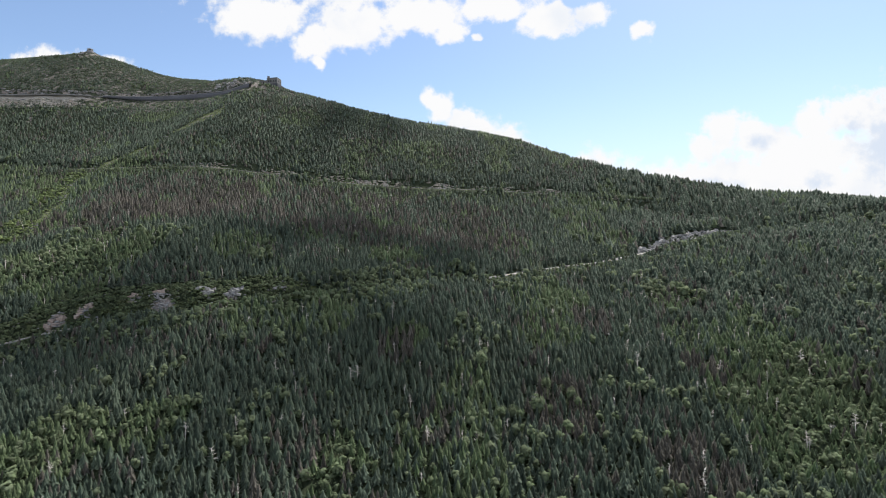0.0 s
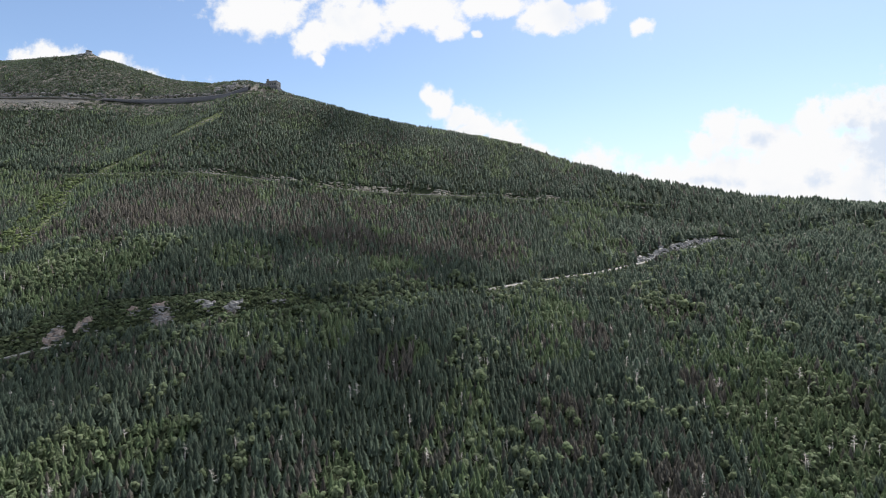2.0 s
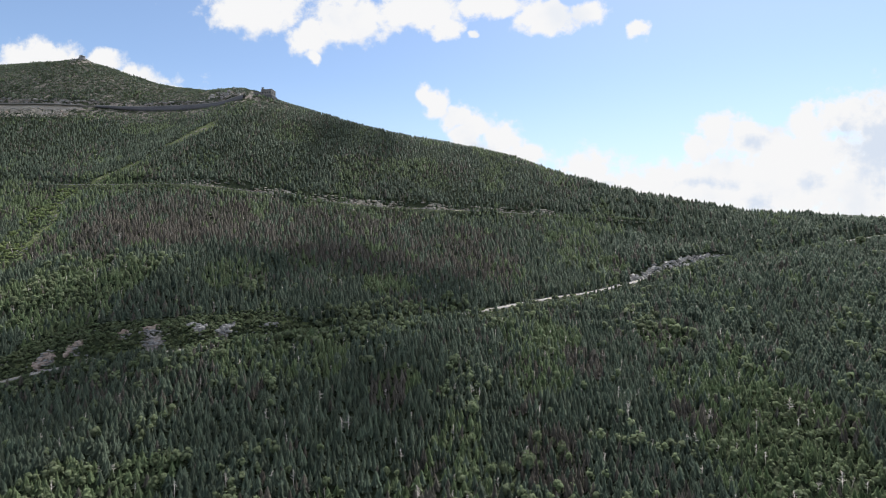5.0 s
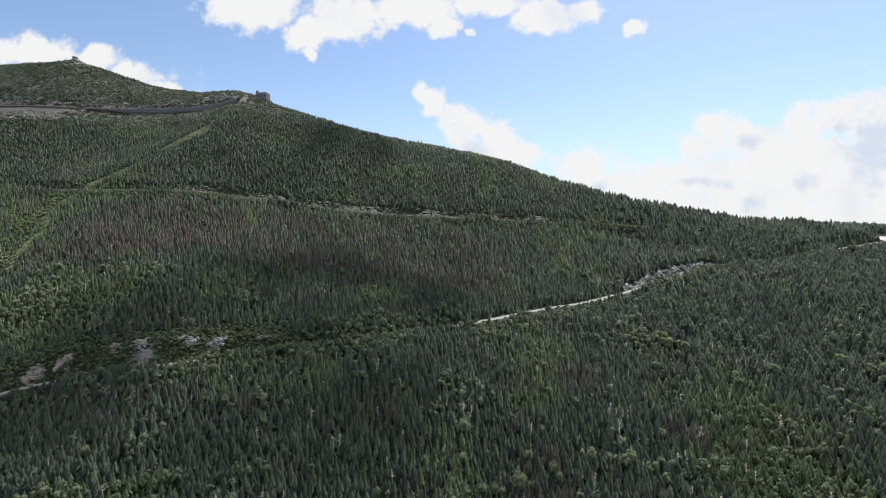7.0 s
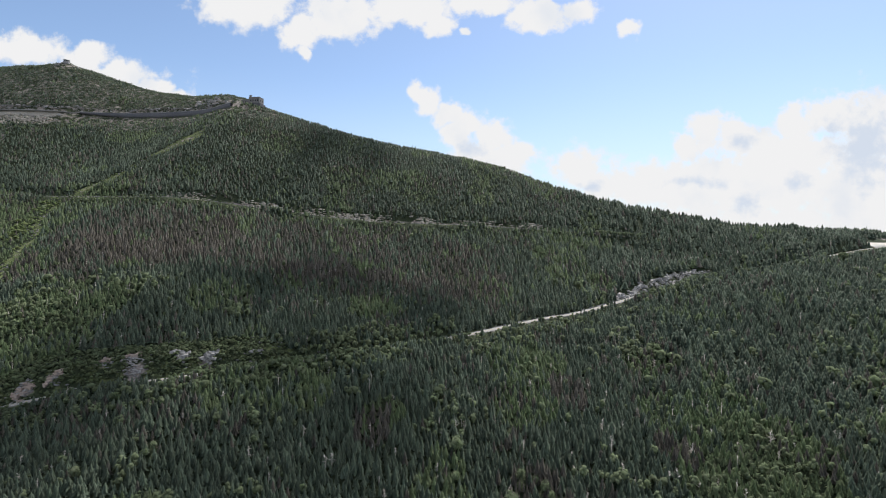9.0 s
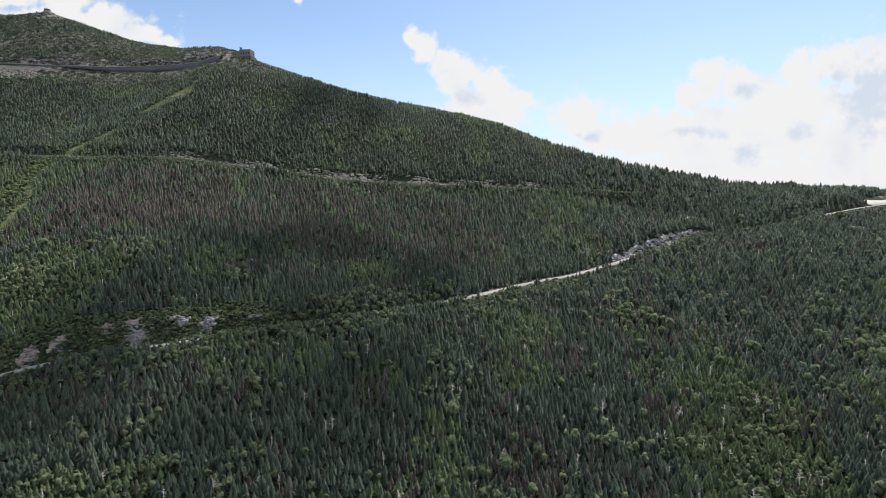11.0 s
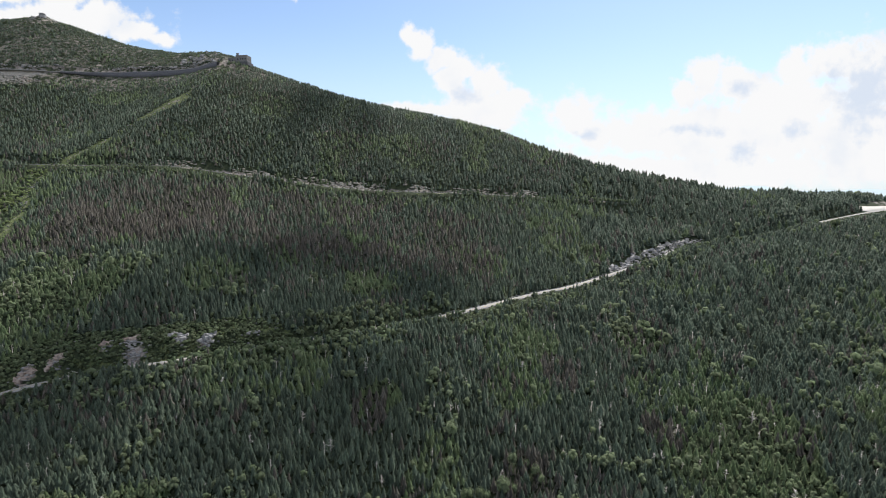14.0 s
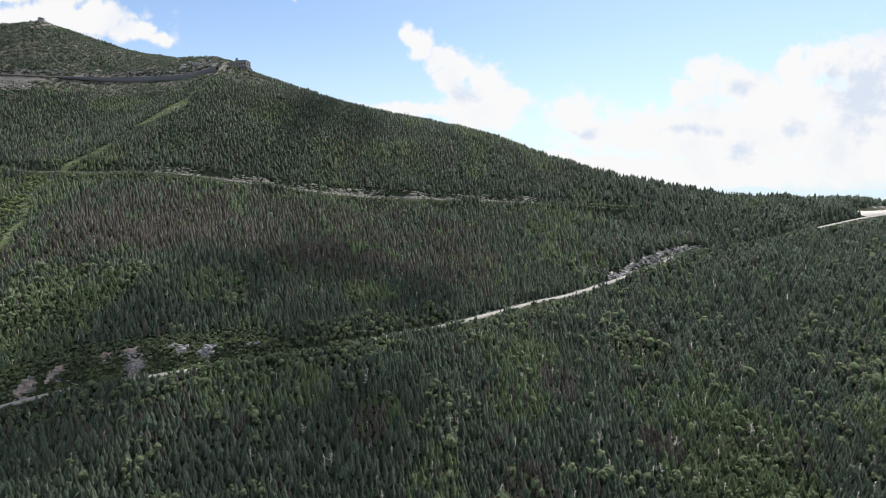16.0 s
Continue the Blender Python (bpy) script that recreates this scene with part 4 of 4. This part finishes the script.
def outcrop(label, group, at, turn, width, rise, slabs, mat, seed):
    """A blasted rock face: split slabs stepping back up the bank."""
    rng = np.random.default_rng(seed)
    x, y = at
    base = float(height(np.array([x]), np.array([y]))[0])
    ob = tagged(thing("rock_outcrop", (x, y, base), turn), label, "rock outcrop", group)
    meshes = [slab_mesh(seed * 20 + i, mat) for i in range(5)]
    c, n = math.cos(radians(turn)), math.sin(radians(turn))
    for i in range(slabs):
        u, w = rng.uniform(-0.5, 0.5) * width, rng.uniform(-0.4, 1.0) * rise
        gx, gy = x + c * u - n * w, y + n * u + c * w
        sx, sy, sz = rng.uniform(2.0, 4.8), rng.uniform(1.4, 2.8), rng.uniform(0.8, 2.2)
        z = float(height(np.array([gx]), np.array([gy]))[0]) - base + 0.36 * sz
        slab = new("slab", meshes[i % 5])
        slab.parent = ob
        slab.matrix_basis = pose(u, w, z, rng.normal(0, 12), rng.normal(0, 12), rng.normal(0, 35)) @ Matrix.Diagonal((sx, sy, sz, 1))


BANK = "rocks of the cleared bank"
outcrop("pale pink blasted rock face beside the road", BANK, (-258, 312), 15, 11, 5, 17, PINK, 1)
outcrop("pale ledge of split rock among shrubs", BANK, (-244, 321), 42, 10, 2.5, 11, PINK, 2)
outcrop("pale ledge of split rock among shrubs", BANK, (-221, 333), 18, 7, 2.5, 7, PINK, 3)
outcrop("broken pinkish rock above a bare slope", BANK, (-206, 337), 8, 9, 3, 10, PINK, 4)
outcrop("heap of pale grey rocks below the trees", BANK, (-174, 341), 6, 13, 3, 12, CUTSTONE, 5)
outcrop("heap of pale grey rocks below the trees", BANK, (-158, 342), 6, 11, 3.5, 11, CUTSTONE, 6)
outcrop("single pale rock ledge in the roadside shrubs", BANK, (-129, 348), 6, 5, 2, 4, CUTSTONE, 7)
for i, (x, w) in enumerate(((172, 13), (186, 13), (200, 14), (214, 14), (228, 14), (241, 14), (253, 13), (266, 12), (280, 11))):
    px, py = beside(ROADS["lower"], at_x(ROADS["lower"], x), 7.0)
    outcrop("grey fractured rock wall of the roadside cutting", "rocks of the road cutting", (px, py), 34 if x < 240 else 42, w, 7, 15, CUTSTONE, 20 + i)


def fallen_log(x, y, length, turn):
    z = float(height(np.array([x]), np.array([y]))[0])
    bm = bmesh.new()
    bmesh.ops.create_cone(bm, cap_ends=True, segments=8, radius1=0.32, radius2=0.16, depth=length, matrix=Matrix.Rotation(radians(90), 4, "Y"))
    for k in range(5):
        bmesh.ops.create_cone(bm, cap_ends=True, segments=5, radius1=0.08, radius2=0.02, depth=1.3, matrix=Matrix.Translation((-length * 0.3 + k * length * 0.16, 0.35 * (-1) ** k, 0.35)) @ Matrix.Rotation(radians(50 * (-1) ** k), 4, "X"))
    me = bpy.data.meshes.new("fallen_log"); bm.to_mesh(me); bm.free(); me.materials.append(SILVER)
    ob = tagged(new("fallen_log", me), "weathered grey fallen tree lying in the shrubs", "log")
    ob.matrix_basis = pose(x, y, z + 0.9, 0, 4, turn)


fallen_log(-232, 319, 8.0, -12)
boulders("pale rock at the foot of the upper slope", "rocks above the upper road", 130, ROADS["upper"], -860, -345, 7, 12, (2.0, 3.8), STONE, 5)


def summit_rocks():
    rng = np.random.default_rng(31)
    first = None
    for i in range(30):
        a, r = rng.uniform(0, math.tau), rng.uniform(7, 22)
        px, py = -678 + math.cos(a) * r, 918 + math.sin(a) * r * 0.8
        size = rng.uniform(2.0, 4.5)
        m = pose(px, py, float(height(np.array([px]), np.array([py]))[0]) + 0.1 * size, rng.uniform(-12, 12), rng.uniform(-12, 12), rng.uniform(0, 360))
        if first is None:
            me = bpy.data.meshes.new("boulder")
            bm = rock_shape(77, 0.6); bm.to_mesh(me); bm.free(); me.materials.append(STONE)
            ob = first = tagged(new("boulder", me), "lichen-grey rock on the summit crag", "boulder", "rocks of the summit")
            ob.matrix_basis = m
        else:
            ob = copy_thing(first, m)
        ob.scale = (size * rng.uniform(1.0, 1.8), size, size * 0.8)


summit_rocks()
boulders("pale rock on the scree below the upper road", "rocks of the scree", 20, ROADS["upper"], -760, -600, -22, -8, (1.8, 3.6), PINK, 13)
boulders("dark grey crag rock beside the stone building", "rocks of the crag", 52, along(RIDGE, 6), -405, -335, -46, -12, (2.5, 5.0), STONE, 8, 0.7)


def rubble():
    rng = np.random.default_rng(21)
    pts = []
    for line, x0, x1, o0, o1, n in ((ROADS["lower"], 140, 300, 4.8, 11, 380), (ROADS["lower"], -290, -70, 5, 34, 150), (ROADS["middle"], -420, 180, 4.3, 8.5, 300),
                                    (ROADS["upper"], -780, -600, -24, -6, 400), (ROADS["lower"], -40, 150, 4, 8, 200), (ROADS["upper"], -860, -345, 6.5, 12, 500)):
        for _ in range(n):
            pts.append(beside(line, at_x(line, rng.uniform(x0, x1)), rng.uniform(o0, o1)))
    for i in range(220):
        k = rng.integers(0, len(SWATH_LINE))
        pts.append(tuple(SWATH_LINE[k] + rng.normal(0, 2.5, 2)))
    for i in range(120):
        pts.append((rng.uniform(-850, -350), rng.uniform(835, 960)))
    for rx, ry, rr in BARE_SPOTS:
        for _ in range(60):
            pts.append((rx + rng.normal(0, rr * 0.5), ry + rng.normal(0, rr * 0.4)))
    p = np.array(pts)
    z = height(p[:, 0], p[:, 1])
    keep = (p[:, 1] < 830) | (z > 190)
    p, z = p[keep], z[keep]
    v, f, _tone, _tip = scatter([rock_arrays(60 + i) for i in range(6)], np.column_stack([p, z]), rng.uniform(0.7, 2.2, len(p)), rng.uniform(1.0, 1.8, len(p)), rng)
    tagged(new("rubble", mesh_of("rubble", v, f, [STONE])), "broken grey stone strewn along the road banks", "rubble", kind="stuff")



def pale_rubble():
    """Light broken rock where the middle road was blasted into the slope."""
    rng = np.random.default_rng(27)
    line = ROADS["middle"]
    pts = []
    while len(pts) < 1300:
        x = rng.uniform(-330, 140)
        if value_noise(np.array([x]), np.array([0.0]), 26, 51)[0] > rng.uniform(0.2, 0.75):
            pts.append(beside(line, at_x(line, x), 3.8 + 9.0 * rng.random() ** 1.2))
    p = np.array(pts)
    z = height(p[:, 0], p[:, 1])
    up = ROADS["upper"]
    more = np.array([beside(up, at_x(up, rng.uniform(-770, -610)), rng.uniform(-24, -6)) for _ in range(700)])
    p, z = np.vstack([p, more]), np.concatenate([z, height(more[:, 0], more[:, 1])])
    v, f, _tone, _tip = scatter([rock_arrays(90 + i, 0.5) for i in range(6)], np.column_stack([p, z + 0.2]), rng.uniform(1.4, 3.3, len(p)), rng.uniform(1.1, 1.9, len(p)), rng)
    tagged(new("rubble", mesh_of("rubble", v, f, [PALE])), "pale broken granite on the road banks and scree", "rubble", kind="stuff")


rubble()
pale_rubble()


# ---- stone retaining wall under the upper road ----
def retaining_wall():
    line = ROADS["upper"]
    k = (line[:, 0] > -585)
    seg = line[k]
    v, q = ribbon(seg, -8.2, -3.7, 0.3, 2.5 + 6.5 * smooth(-590, -460, seg[:, 0]))
    wall = tagged(new("retaining_wall", mesh_of("retaining_wall", v, q, [WALLSTONE])), "long dark stone retaining wall carrying the upper road", "wall", kind="structure")
    v, q = ribbon(seg, -8.3, -7.6, 1.2, 0.9)
    cap = new("coping", mesh_of("coping", v, q, [STONE]))
    cap.parent = wall
    v, q = ribbon(line[line[:, 0] < -592], -4.6, -4.1, 1.0, 1.2)
    tagged(new("parapet_wall", mesh_of("parapet_wall", v, q, [STONE])), "low pale stone parapet along the upper road", "wall", kind="structure")


retaining_wall()


# ---- stone building at the end of the ridge ----
def wall_with_openings(w, h, thick, openings):
    """A wall in the xz plane, centred on x, with rectangular openings (x, z, width, height) right through it."""
    xs = sorted({-w / 2, w / 2, *[o[0] - o[2] / 2 for o in openings], *[o[0] + o[2] / 2 for o in openings]})
    zs = sorted({0, h, *[o[1] for o in openings], *[o[1] + o[3] for o in openings]})
    bm = bmesh.new()
    for a, b in zip(xs, xs[1:]):
        for c, d in zip(zs, zs[1:]):
            mx, mz = (a + b) / 2, (c + d) / 2
            if any(abs(mx - o[0]) < o[2] / 2 and o[1] < mz < o[1] + o[3] for o in openings):
                continue
            box(bm, (b - a, thick, d - c), (mx, 0, mz))
    bmesh.ops.remove_doubles(bm, verts=bm.verts, dist=1e-4)
    return bm


def stone_building(where, turn):
    house = tagged(thing("stone_building", where, turn), "castle-like grey granite building on the ridge end", "building")
    # east hall: four windows towards the valley
    wins = [(-6 + 4 * i, 3.6, 1.9, 2.8) for i in range(4)]
    front = part("front_wall", wall_with_openings(18, 10, 0.9, wins), CASTLESTONE, house)
    front.location = (8, -6.5, 0)
    for x, z, w, h in wins:
        bm = bmesh.new(); box(bm, (w, 0.08, h))
        pane = part("pane", bm, DARK, front); pane.location = (x, 0.3, z + h / 2)
        bm = bmesh.new(); box(bm, (w + 0.5, 0.35, 0.3), bevel=0.05)
        sill = part("sill", bm, STONE, front); sill.location = (x, -0.35, z - 0.15)
    side_wins = [(-3, 3.6, 1.9, 2.8), (3, 3.6, 1.9, 2.8)]
    for name, x in (("end_wall", 17), ("end_wall", -1)):
        ob = part(name, wall_with_openings(12.1, 10, 0.9, side_wins if x > 0 else []), CASTLESTONE, house)
        ob.location, ob.rotation_euler = (x - 0.45 if x > 0 else x + 0.45, 0, 0), (0, 0, radians(90))
        if x > 0:
            for wx, wz, w, h in side_wins:
                bm = bmesh.new(); box(bm, (w, 0.08, h))
                pane = part("pane", bm, DARK, ob); pane.location = (wx, 0, wz + h / 2)
    back = part("back_wall", wall_with_openings(18, 10, 0.9, []), CASTLESTONE, house)
    back.location = (8, 6.5, 0)
    bm = bmesh.new(); box(bm, (16.2, 12.1, 0.5), (8, 0, 9.2))
    part("flat_roof", bm, WALLSTONE, house)
    bm = bmesh.new()
    box(bm, (18.3, 1.1, 0.5), (8, -6.5, 10.25), bevel=0.08)
    box(bm, (1.1, 12.6, 0.5), (16.6, 0.4, 10.25), bevel=0.08)
    part("parapet", bm, CASTLESTONE, house)
    # lower west wing with an arched-looking door and two windows
    wins = [(-4, 2.6, 1.6, 2.4), (0, 2.6, 1.6, 2.4), (4, 0.4, 2.2, 3.4)]
    wing = part("wing_wall", wall_with_openings(14, 7.6, 0.9, wins), CASTLESTONE, house)
    wing.location = (-8, -4.6, 0)
    for x, z, w, h in wins[:2]:
        bm = bmesh.new(); box(bm, (w, 0.08, h))
        pane = part("pane", bm, DARK, wing); pane.location = (x, 0.3, z + h / 2)
    bm = bmesh.new(); box(bm, (2.2, 0.2, 3.4), bevel=0.04)
    door = part("door", bm, BARK, wing, "dark wooden door"); door.location = (4, 0.25, 2.1)
    bm = bmesh.new(); box(bm, (0.9, 9, 7.6), (-14.6, 0.3, 3.8))
    part("wing_end_wall", bm, CASTLESTONE, house)
    bm = bmesh.new(); box(bm, (14, 9, 0.5), (-8, 0.3, 7.0))
    part("wing_roof", bm, WALLSTONE, house)
    bm = bmesh.new(); box(bm, (3.0, 2.6, 14.5), (-0.2, -2.5, 7.25), bevel=0.15); box(bm, (3.5, 3.1, 0.5), (-0.2, -2.5, 14.3), bevel=0.06)
    part("chimney", bm, CASTLESTONE, house)
    bm = bmesh.new(); box(bm, (38, 0.9, 5.0), (0, -8.6, -2.2), bevel=0.1); box(bm, (0.9, 18, 5.0), (18.6, 0, -2.2), bevel=0.1)
    part("terrace_wall", bm, WALLSTONE, house)
    bm = bmesh.new(); box(bm, (36.6, 17.0, 4.6), (0, 0.4, -2.35))
    part("terrace", bm, WALLSTONE, house)


stone_building((-316, 832, 196.5), -8)


# ---- round lookout on the summit ----
def lookout(where):
    ob = tagged(thing("summit_lookout", where), "small round stone lookout with an overhanging pale roof", "building")

    def drum(r0, r1, z0, z1, n=28):
        bm = bmesh.new()
        bmesh.ops.create_cone(bm, cap_ends=True, segments=n, radius1=r0, radius2=r1, depth=z1 - z0, matrix=Matrix.Translation((0, 0, (z0 + z1) / 2)))
        return bm

    ob.scale = (0.68, 0.68, 0.75)
    part("base", drum(9.0, 7.6, -5.0, 1.2), STONE, ob)
    part("drum", drum(6.2, 6.2, 1.2, 4.4), CASTLESTONE, ob)
    part("window_band", drum(6.24, 6.24, 2.4, 3.7), DARK, ob)
    for i in range(14):
        bm = bmesh.new(); box(bm, (0.35, 0.3, 1.4), (math.cos(i * math.tau / 14) * 6.3, math.sin(i * math.tau / 14) * 6.3, 3.05), i * math.tau / 14)
        part("mullion", bm, PALEROOF, ob)
    part("roof", drum(7.6, 7.2, 4.4, 5.1), PALEROOF, ob)
    part("roof_cap", drum(3.0, 2.6, 5.1, 6.2), PALEROOF, ob)
    part("mast", drum(0.12, 0.06, 6.2, 10.5, 6), SILVER, ob)


lookout((-678, 918, float(height(np.array([-678.0]), np.array([918.0]))[0]) + 1.0))


# ---- marker posts beside the lower road ----
def marker_post(where):
    ob = tagged(thing("marker_post", where), "slim white marker post beside the road", "marker post", "posts along the lower road")
    bm = bmesh.new(); box(bm, (0.22, 0.16, 1.5), (0, 0, 0.65), bevel=0.03)
    part("post", bm, WHITE, ob)
    bm = bmesh.new(); box(bm, (0.24, 0.18, 0.2), (0, 0, 1.15))
    part("reflector", bm, YELLOW, ob)
    return ob


px, py = beside(ROADS["lower"], at_x(ROADS["lower"], -226), 5.2)
post = marker_post((px, py, float(height(np.array([px]), np.array([py]))[0])))
for xx in (-250, -180, 130, 560):
    px, py = beside(ROADS["lower"], at_x(ROADS["lower"], xx), 5.2)
    copy_thing(post, pose(px, py, float(height(np.array([px]), np.array([py]))[0])))


# ---- the nearest trees, one by one ----
def single_tree(kind, seed):
    names = {0: ("spruce_tree", "slender dark green spruce in the dense forest", "spruce"), 1: ("fir_tree", "light green young balsam fir", "fir"),
             2: ("dying_spruce", "browned spruce with thin dying boughs", "spruce"), 3: ("birch_tree", "pale green leafy birch among spruces", "birch"),
             4: ("dead_tree", "bare silver-grey dead tree", "dead tree")}
    name, label, cat = names[kind]
    ob = new(name)
    tagged(ob, label, cat, cat + " trees of the near slope")
    if kind == 4:
        v, f, tip = bare(30, seed)
        t = new("trunk", mesh_of("trunk", v, f, [SILVER])); t.parent = ob
        return ob
    if kind == 3:
        v, f, tip = leafy(20, 150, seed, 0.25, 0.13)
        crown_mat = BIRCH
    else:
        v, f, tip = spire(11, 7, seed, 0.28 + 0.03 * (seed % 4), 0.05)
        crown_mat = (SPRUCE, YOUNG, BROWN)[kind]
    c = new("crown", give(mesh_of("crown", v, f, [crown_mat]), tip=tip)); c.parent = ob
    bm = bmesh.new()
    bmesh.ops.create_cone(bm, cap_ends=True, segments=6, radius1=0.016, radius2=0.004, depth=0.95, matrix=Matrix.Translation((0, 0, 0.42)))
    part("trunk", bm, BARK, ob)
    return ob


def near_trees():
    rng = np.random.default_rng(5)
    masters = {}
    idx = np.where(IN_BOX)[0]
    for i in idx:
        k = int(TKIND[i])
        k = 3 if k == 5 else k
        variant = int(rng.integers(0, 5))
        h = float(TTALL[i]) * (0.9 if k == 3 else 1.0)
        w = h * (0.75 if k == 2 else 0.95) * rng.uniform(0.85, 1.2)
        m = pose(TX[i], TY[i], TZ[i], rng.normal(0, 1.2), rng.normal(0, 1.2), rng.uniform(0, 360))
        if (k, variant) not in masters:
            ob = masters[(k, variant)] = single_tree(k, 10 * k + variant)
            ob.matrix_basis = m
        else:
            ob = copy_thing(masters[(k, variant)], m)
        ob.scale = (w, w, h)
    # tall bare trees that stand out of the canopy
    for i, (x, y, h) in enumerate(((-110, 215, 8.5), (-107, 231, 7), (134, 286, 9), (179, 251, 8.5), (183, 297, 9), (-171, 203, 8), (52, 328, 8), (30, 250, 8), (-129, 298, 8), (96, 222, 8), (-20, 226, 7.5), (150, 240, 8))):
        m = pose(x, y, float(height(np.array([x]), np.array([y]))[0]), 0, 0, i * 67)
        ob = single_tree(4, 40 + i % 5) if (4, i % 5) not in masters else copy_thing(masters[(4, i % 5)], m)
        masters.setdefault((4, i % 5), ob)
        ob.matrix_basis = m
        ob.scale = (h * 1.15, h * 1.15, h)


near_trees()
